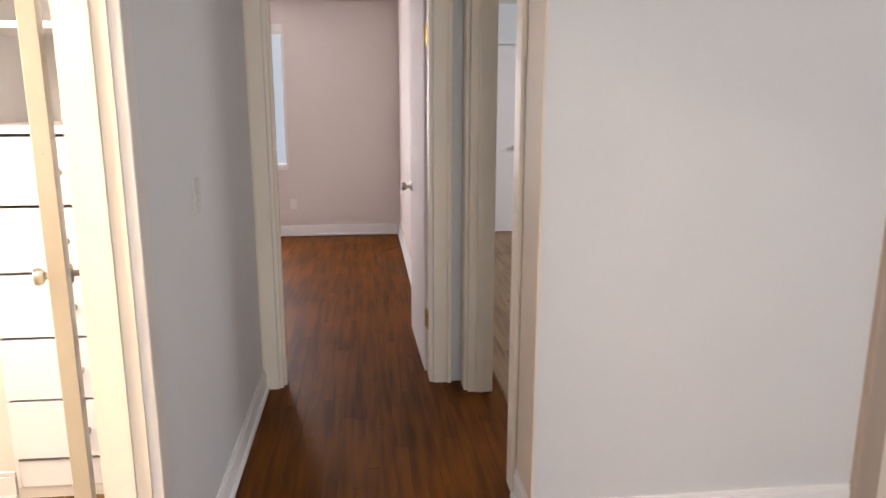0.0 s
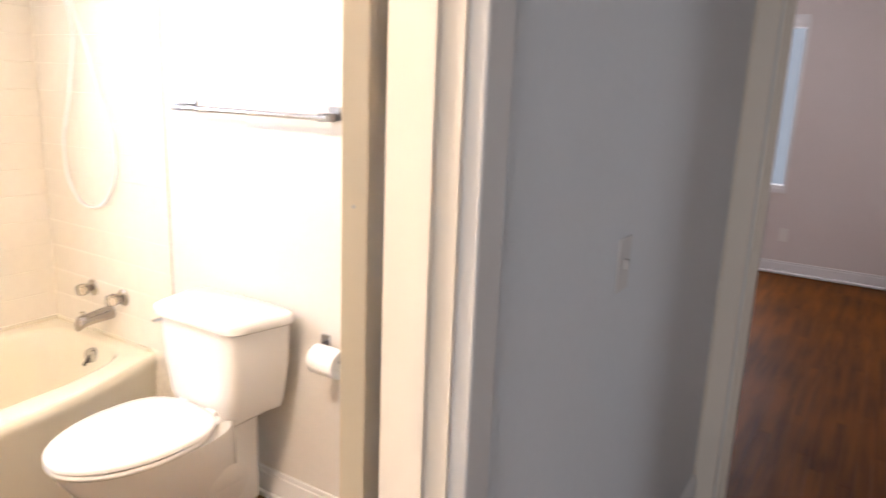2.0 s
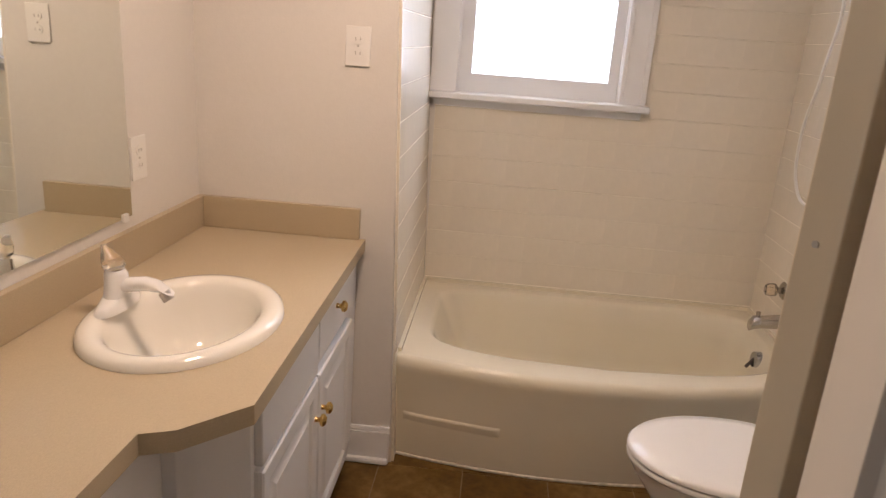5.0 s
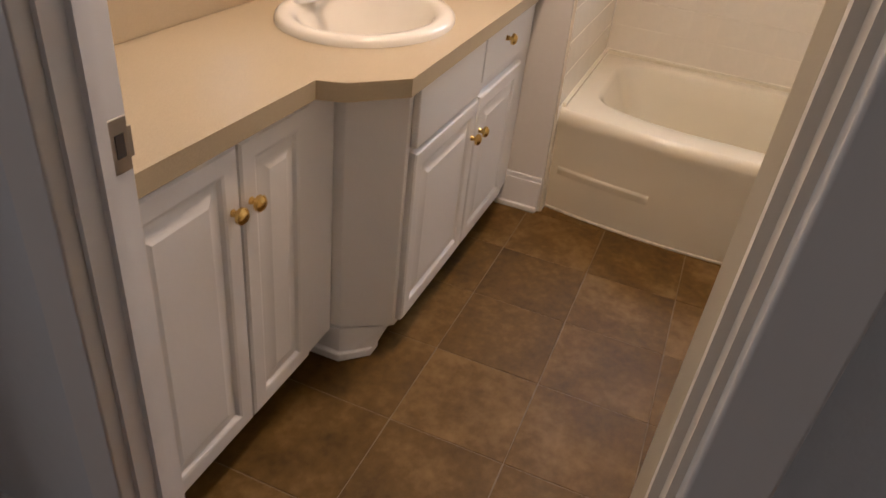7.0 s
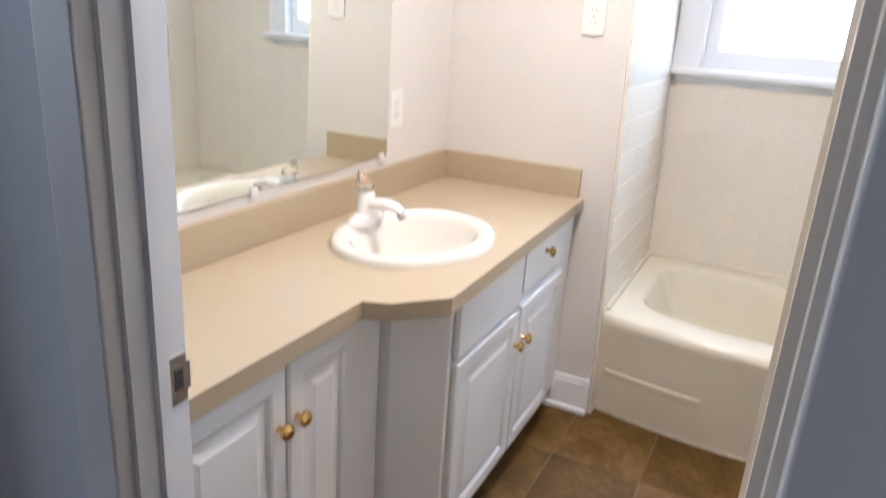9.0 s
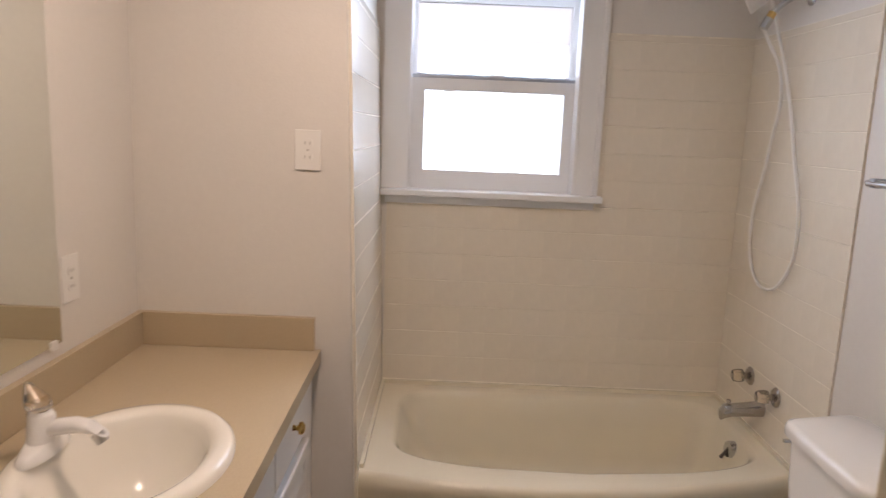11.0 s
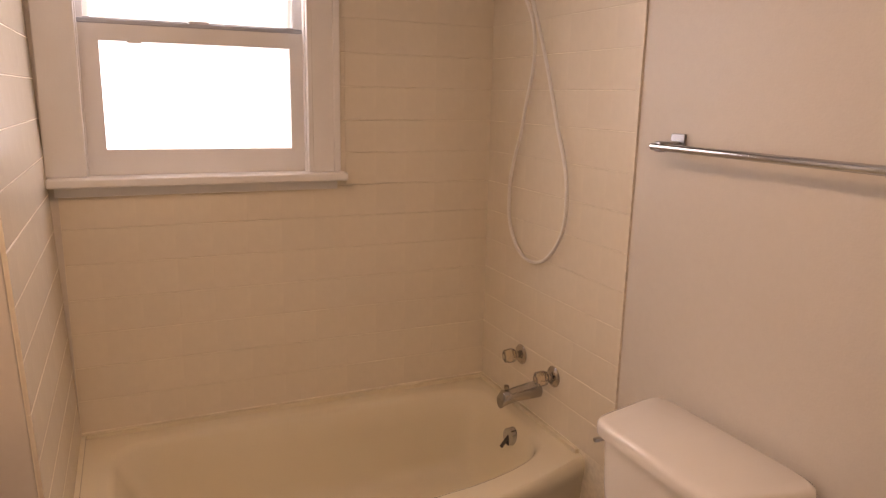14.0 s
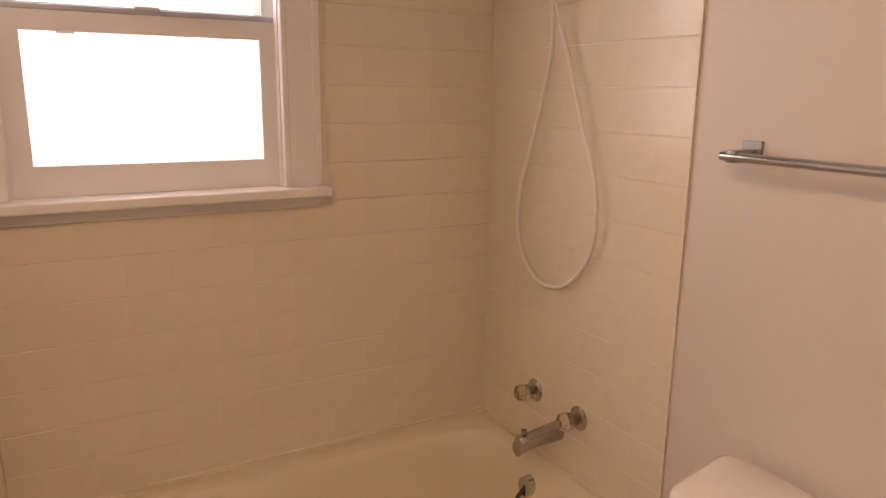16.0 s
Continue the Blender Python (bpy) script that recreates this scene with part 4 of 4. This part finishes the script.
ret = bmesh.ops.extrude_face_region(bm, geom=list(bm.faces))
bmesh.ops.translate(bm, verts=[g for g in ret["geom"] if isinstance(g, bmesh.types.BMVert)], vec=(0, 0, -0.040))
bmesh.ops.recalc_face_normals(bm, faces=bm.faces)
part("worktop", bm, LAMINATE, top, "", 30)
part("backsplash", box(PX + 0.002, BX - 0.002, Y_LEFT + 0.001, Y_LEFT + 0.022, CT, CT + 0.102, 0.002), LAMINATE, top)
part("side_splash", box(PX + 0.001, PX + 0.022, Y_LEFT + 0.022, -0.164, CT, CT + 0.102, 0.002), LAMINATE, top)

# sink


def oval(r, z, dy=0.0):
    return [(SX + (RX - r) * math.cos(2 * math.pi * k / 56), SY + dy + (RY - r) * math.sin(2 * math.pi * k / 56), z) for k in range(56)]


snk = thing("sink", (SX, SY, CT), "cream white oval drop-in sink", "sink")
part("bowl", loft([oval(0.0, CT + 0.0005), oval(0.002, CT + 0.012), oval(0.012, CT + 0.020), oval(0.030, CT + 0.021), oval(0.044, CT + 0.017), oval(0.054, CT + 0.006), oval(0.063, CT - 0.015), oval(0.074, CT - 0.045), oval(0.088, CT - 0.075), oval(0.106, CT - 0.102), oval(0.128, CT - 0.124), oval(0.152, CT - 0.138), oval(0.178, CT - 0.146), oval(0.190, CT - 0.148)], False, True),
     SINK_CREAM, snk, "", 60)
# small solid blocks whose dark colour stands for shaded openings
part("overflow_slot", many((SX - 0.020, SX - 0.008, SY + RY - 0.066, SY + RY - 0.061, CT - 0.035, CT - 0.020), (SX + 0.008, SX + 0.020, SY + RY - 0.066, SY + RY - 0.061, CT - 0.035, CT - 0.020)), SHADE_BLACK, snk)
part("drain", cyl((SX, SY, CT - 0.149), (SX, SY, CT - 0.144), 0.022, None, 20), CHROME, snk)

# faucet
fc = thing("faucet", (SX, SY - 0.15, CT + 0.02), "white single-handle sink faucet with a clear handle", "faucet")
fx, fy, fz = SX + 0.0, SY - 0.158, CT + 0.017


def ring(cx, cy, cz, a, b, tilt=0.0, n=24):
    """An oval loop; tilt turns its face from upward to the front."""
    t = radians(tilt)
    return [(cx + a * math.cos(2 * math.pi * k / n), cy + b * math.sin(2 * math.pi * k / n) * math.cos(t), cz + b * math.sin(2 * math.pi * k / n) * math.sin(t)) for k in range(n)]


part("base_plate", loft([ring(fx, fy, fz, 0.084, 0.030), ring(fx, fy, fz + 0.010, 0.083, 0.029), ring(fx, fy, fz + 0.018, 0.070, 0.027), ring(fx, fy, fz + 0.028, 0.045, 0.026)]), FAUCET_WHITE, fc, "", 60)
part("body", loft([ring(fx, fy, fz + 0.020, 0.040, 0.027), ring(fx, fy, fz + 0.050, 0.030, 0.026), ring(fx, fy, fz + 0.078, 0.025, 0.025), ring(fx, fy, fz + 0.086, 0.019, 0.019)]), FAUCET_WHITE, fc, "", 60)
spout = part("spout", loft([ring(fx, fy + dy, fz + dz, a, b, 90 + tilt) for dy, dz, a, b, tilt in ((0.0, 0.046, 0.021, 0.018, 0), (0.035, 0.055, 0.020, 0.017, 0), (0.070, 0.060, 0.019, 0.016, 10), (0.100, 0.056, 0.018, 0.016, 30), (0.118, 0.046, 0.016, 0.014, 60))]),
             FAUCET_WHITE, fc, "", 60)
part("aerator", cyl((fx, fy + 0.108, fz + 0.044), (fx, fy + 0.119, fz + 0.026), 0.013, 0.013, 20), NICKEL, spout, "dull metal aerator")
part("handle", loft([ring(fx, fy - 0.002, fz + 0.084, 0.014, 0.014), ring(fx, fy - 0.004, fz + 0.094, 0.026, 0.024), ring(fx, fy - 0.008, fz + 0.110, 0.025, 0.022), ring(fx, fy - 0.018, fz + 0.128, 0.013, 0.012), ring(fx, fy - 0.024, fz + 0.140, 0.006, 0.006)]),
     ACRYLIC, fc, "clear acrylic handle", 20)
part("lift_rod", cyl((fx, fy - 0.026, fz + 0.01), (fx, fy - 0.026, fz + 0.085), 0.0025, None, 10), CHROME, fc)

# mirror, light bar and outlets
mir = thing("mirror", (1.9, Y_LEFT, 0.96), "frameless wall mirror above the vanity", "mirror")
part("mirror_glass", box(1.275, 2.47, Y_LEFT + 0.001, Y_LEFT + 0.007, 0.955, 1.98), SILVER, mir, "", None)
for x in (1.31, 1.9):
    part("clip", box(x - 0.012, x + 0.012, Y_LEFT + 0.0, Y_LEFT + 0.012, 0.945, 0.967, 0.002), PLASTIC, mir)
cl = thing("ceiling_light", (1.66, 0.06, CEIL), "round frosted ceiling light, lit", "light fixture")
part("base", cyl((1.66, 0.06, CEIL - 0.02), (1.66, 0.06, CEIL), 0.15, None, 40), CHROME, cl)
part("shade", lathe([(0.14, 0.0), (0.135, -0.03), (0.11, -0.065), (0.06, -0.085), (0.01, -0.09)], 40, Matrix.Translation((1.66, 0.06, CEIL - 0.02))), BULB, cl, "frosted glass shade")


def outlet(m, label):
    o = thing("wall_outlet", m.translation, label, "outlet")

    def p(name, b, mat):
        bmesh.ops.transform(b, matrix=m, verts=b.verts)
        return part(name, b, mat, o)
    p("plate", box(-0.038, 0.038, -0.058, 0.058, 0.0, 0.006, 0.002), PLASTIC)
    for zz in (0.020, -0.020):
        p("socket", prism([(0.016 * math.cos(2 * math.pi * k / 20), zz + 0.014 * math.sin(2 * math.pi * k / 20)) for k in range(20)], 0.005, 0.0085), PLASTIC)
        p("slot", many((-0.008, -0.006, zz - 0.004, zz + 0.005, 0.0075, 0.009), (0.006, 0.008, zz - 0.004, zz + 0.005, 0.0075, 0.009)), SLOT_GREY)
    p("screw", cyl((0, 0, 0.005), (0, 0, 0.0075), 0.003, None, 10), NICKEL)
    return o


outlet(Matrix.Translation((PX + 0.0005, -0.190, 1.420)) @ Matrix(((0, 0, 1, 0), (1, 0, 0, 0), (0, 1, 0, 0), (0, 0, 0, 1))), "white duplex outlet on the partition")
outlet(Matrix.Translation((1.22, Y_LEFT + 0.0005, 1.10)) @ Matrix(((-1, 0, 0, 0), (0, 0, 1, 0), (0, 1, 0, 0), (0, 0, 0, 1))), "white outlet beside the mirror")

# ---- built-in linen drawers ----
ln = thing("linen_cabinet", (2.17, YR, 0.05), "white built-in linen drawers under an open shelf", "cabinet")
for px0, px1 in ((1.892, 1.905), (2.443, 2.456)):
    part("side_panel", box(px0, px1, YR - 0.006, YR + 0.48, 0.05, 2.1), CABINET, ln)
part("top_board", box(1.905, 2.443, YR + 0.0, YR + 0.47, 1.345, 1.372), CABINET, ln)
part("back_panel", box(1.905, 2.443, YR + 0.47, YR + 0.48, 0.05, 2.1), CABINET, ln)
part("shelf", box(1.905, 2.443, YR + 0.004, YR + 0.47, 1.685, 1.708, 0.002), CABINET, ln)
part("base", box(1.892, 2.456, YR - 0.004, YR + 0.45, 0.05, 0.155, 0.002), CABINET, ln)
zs = (0.165, 0.395, 0.630, 0.865, 1.100, 1.340)
for z0, z1 in zip(zs, zs[1:]):
    dr = part("drawer", box(1.898, 2.450, YR - 0.020, YR + 0.003, z0 + 0.005, z1 - 0.005, 0.004), CABINET, ln)
    part("knob", lathe([(0.007, 0.0), (0.006, 0.012), (0.014, 0.018), (0.014, 0.025), (0.006, 0.030)], 18, Matrix.Translation((2.17, YR - 0.020, (z0 + z1) / 2)) @ MR), NICKEL, dr)

# ---- wall tiles ----
TW, TH, TT = 0.1127, 0.1115, 0.007


def tile_mesh(w, h, mat):
    b = box(0, TT, 0, w, 0, h)
    rim = [e for e in b.edges if all(abs(v.co.x - TT) < 1e-5 for v in e.verts) and abs(e.verts[0].co.z - e.verts[1].co.z) < 1e-5]
    bmesh.ops.bevel(b, geom=rim, offset=0.0014, segments=1, affect="EDGES")
    return mesh_from("wall_tile", b, mat, 40)


tile_cache = {}


def wall_tiles(parent, a0, a1, z0, z1, start, put, skip):
    """Square tiles between a0..a1 along a wall, cut at its ends."""
    k = math.floor((a0 - start) / TW)
    while start + k * TW < a1 - 0.004:
        u0, u1 = max(a0, start + k * TW), min(a1, start + (k + 1) * TW)
        r = 0
        while z0 + r * TH < z1 - 0.004:
            v0, v1 = z0 + r * TH, min(z1, z0 + (r + 1) * TH)
            for c0, c1, d0, d1 in skip(u0, u1, v0, v1):
                if c1 - c0 < 0.012 or d1 - d0 < 0.012:
                    continue
                key = (round(c1 - c0, 3), round(d1 - d0, 3))
                if key not in tile_cache:
                    tile_cache[key] = tile_mesh(key[0] - 0.0004, key[1] - 0.0016, TILE)
                ob = new("wall_tile", tile_cache[key])
                ob.parent = parent
                ob.matrix_world = put(c0 + 0.0002, d0 + 0.0008)
            r += 1
        k += 1


def whole(u0, u1, v0, v1):
    return [(u0, u1, v0, v1)]


def round_window(u0, u1, v0, v1):
    if v0 >= 1.19 and u0 >= 0.834:
        return [(u0, u1, v0, v1)]
    if u1 <= 0.834:
        return [(u0, u1, v0, min(v1, 1.222 if v0 < 1.19 else v0))] if v1 <= 1.25 and v0 < 1.19 else ([(u0, u1, v0, 1.215)] if v0 < 1.19 else [])
    if v0 >= 1.19:
        return [(max(u0, 0.836), u1, v0, v1)]
    return [(u0, u1, v0, v1)]


Z0 = RIM + 0.016
gw = structure("tile_field_west", many((-0.008, -0.001, YL, YR, RIM, 1.225), (-0.008, -0.001, 0.834, YR, 1.225, 1.90)), GROUT, "almond ceramic wall tile with fine grout joints", "tile wall")
gn = structure("tile_field_north", box(-0.008, 0.838, YR - 0.001, YR + 0.0035, 0.0, 1.895), GROUT, "almond ceramic wall tile round the taps", "tile wall")
bm = box(-0.008, 0.838, YL - 0.0075, YL + 0.001, 0.0, 1.895)
bmesh.ops.transform(bm, matrix=LEAN, verts=bm.verts)
gs = structure("tile_field_south", bm, GROUT, "almond ceramic wall tile at the tub's end", "tile wall")
wall_tiles(gw, YL + 0.002, YR - 0.001, Z0, 1.895, YR, lambda u, v: Matrix.Translation((-0.0062, u, v)), round_window)
wall_tiles(gn, 0.002, 0.838, Z0, 1.895, 0.838, lambda u, v: Matrix.Translation((u, YR + 0.0050, v)) @ Matrix(((0, 1, 0, 0), (-1, 0, 0, 0), (0, 0, 1, 0), (0, 0, 0, 1))), whole)
wall_tiles(gs, 0.002, 0.838, Z0, 1.895, 0.838, lambda u, v: LEAN @ Matrix.Translation((u, YL - 0.0050, v)) @ Matrix(((0, 1, 0, 0), (1, 0, 0, 0), (0, 0, 1, 0), (0, 0, 0, 1))), whole)
structure("caulk_line", many((0.8380, 0.8418, YR - 0.0026, YR + 0.004, 0.0, 1.90), (0.0012, 0.0035, 0.834, 0.8375, 1.25, 1.90)), CAULK, "worn grey caulk line at the tile edge", "caulk")

# ---- floor tiles ----
ft_cache = {}
FT = 0.298
i0, j0 = math.floor((0.6 - 1.75) / FT), math.floor((Y_LEFT - 0.235) / FT)
for i in range(i0, 4):
    for j in range(j0, 5):
        x0, x1 = max(0.6, 1.75 + i * FT), min(BX + 0.019, 1.75 + (i + 1) * FT)
        y0, y1 = max(Y_LEFT, 0.235 + j * FT), min(YR + 0.1, 0.235 + (j + 1) * FT)
        if x1 - x0 < 0.02 or y1 - y0 < 0.02:
            continue
        key = (round(x1 - x0, 3), round(y1 - y0, 3))
        if key not in ft_cache:
            ft_cache[key] = mesh_from("floor_tile", box(0.0013, key[0] - 0.0013, 0.0013, key[1] - 0.0013, -0.008, 0.0, 0.001, 1), SLATE, 40)
        ob = new("floor_tile", ft_cache[key])
        ob.parent = bath_floor
        ob.matrix_world = Matrix.Translation((x0, y0, 0.0))

# ---- oak strips ----
rng = random.Random(4)
PW = 0.057
plank_cache = {}


def plank_mesh(length):
    key = round(length, 2)
    if key not in plank_cache:
        plank_cache[key] = mesh_from("floor_plank", box(0.0003, PW - 0.0003, 0.0004, key - 0.0004, -0.008, 0.0, 0.0005, 1), OAK, 40)
    return plank_cache[key]


def strips(x0, x1, y0, y1):
    k = 0
    while x0 + k * PW < x1:
        y = y0
        while y < y1 - 0.01:
            length = round(min(rng.uniform(0.45, 1.5), y1 - y), 2)
            if length < 0.05:
                break
            yield x0 + k * PW, y, length
            y += length
        k += 1


bm = bmesh.new()


def joined(x, y, length):
    add_box(bm, x + 0.0003, x + PW - 0.0003, y + 0.0004, y + length - 0.0004, HF - 0.008, HF)


count = 0
for x, y, length in strips(HX + 0.006, HALL_R - 0.02, -3.4, 6.42):
    if x > 3.49 and y > 2.3:
        continue
    if 0.0 < y < 3.6 and count < 290:
        ob = new("floor_plank", plank_mesh(length))
        ob.parent = hall_floor
        ob.matrix_world = Matrix.Translation((x, y, HF))
        count += 1
    else:
        joined(x, y, length)
for region in ((3.745, 6.1, -3.4, 0.98), (0.05, 2.62, 2.5, 6.42)):
    for x, y, length in strips(*region):
        joined(x, y, length)
far = part("floor_planks", bm, OAK, hall_floor)
far["kind"] = "stuff"
bm = bmesh.new()
for x, y, length in strips(HALL_R + 0.135, 7.15, 1.15, 6.48):
    add_box(bm, x + 0.0004, x + PW - 0.0004, y + 0.0005, y + length - 0.0005, HF - 0.008, HF)
far2 = part("floor_planks", bm, PALE_OAK, side_floor)
far2["kind"] = "stuff"
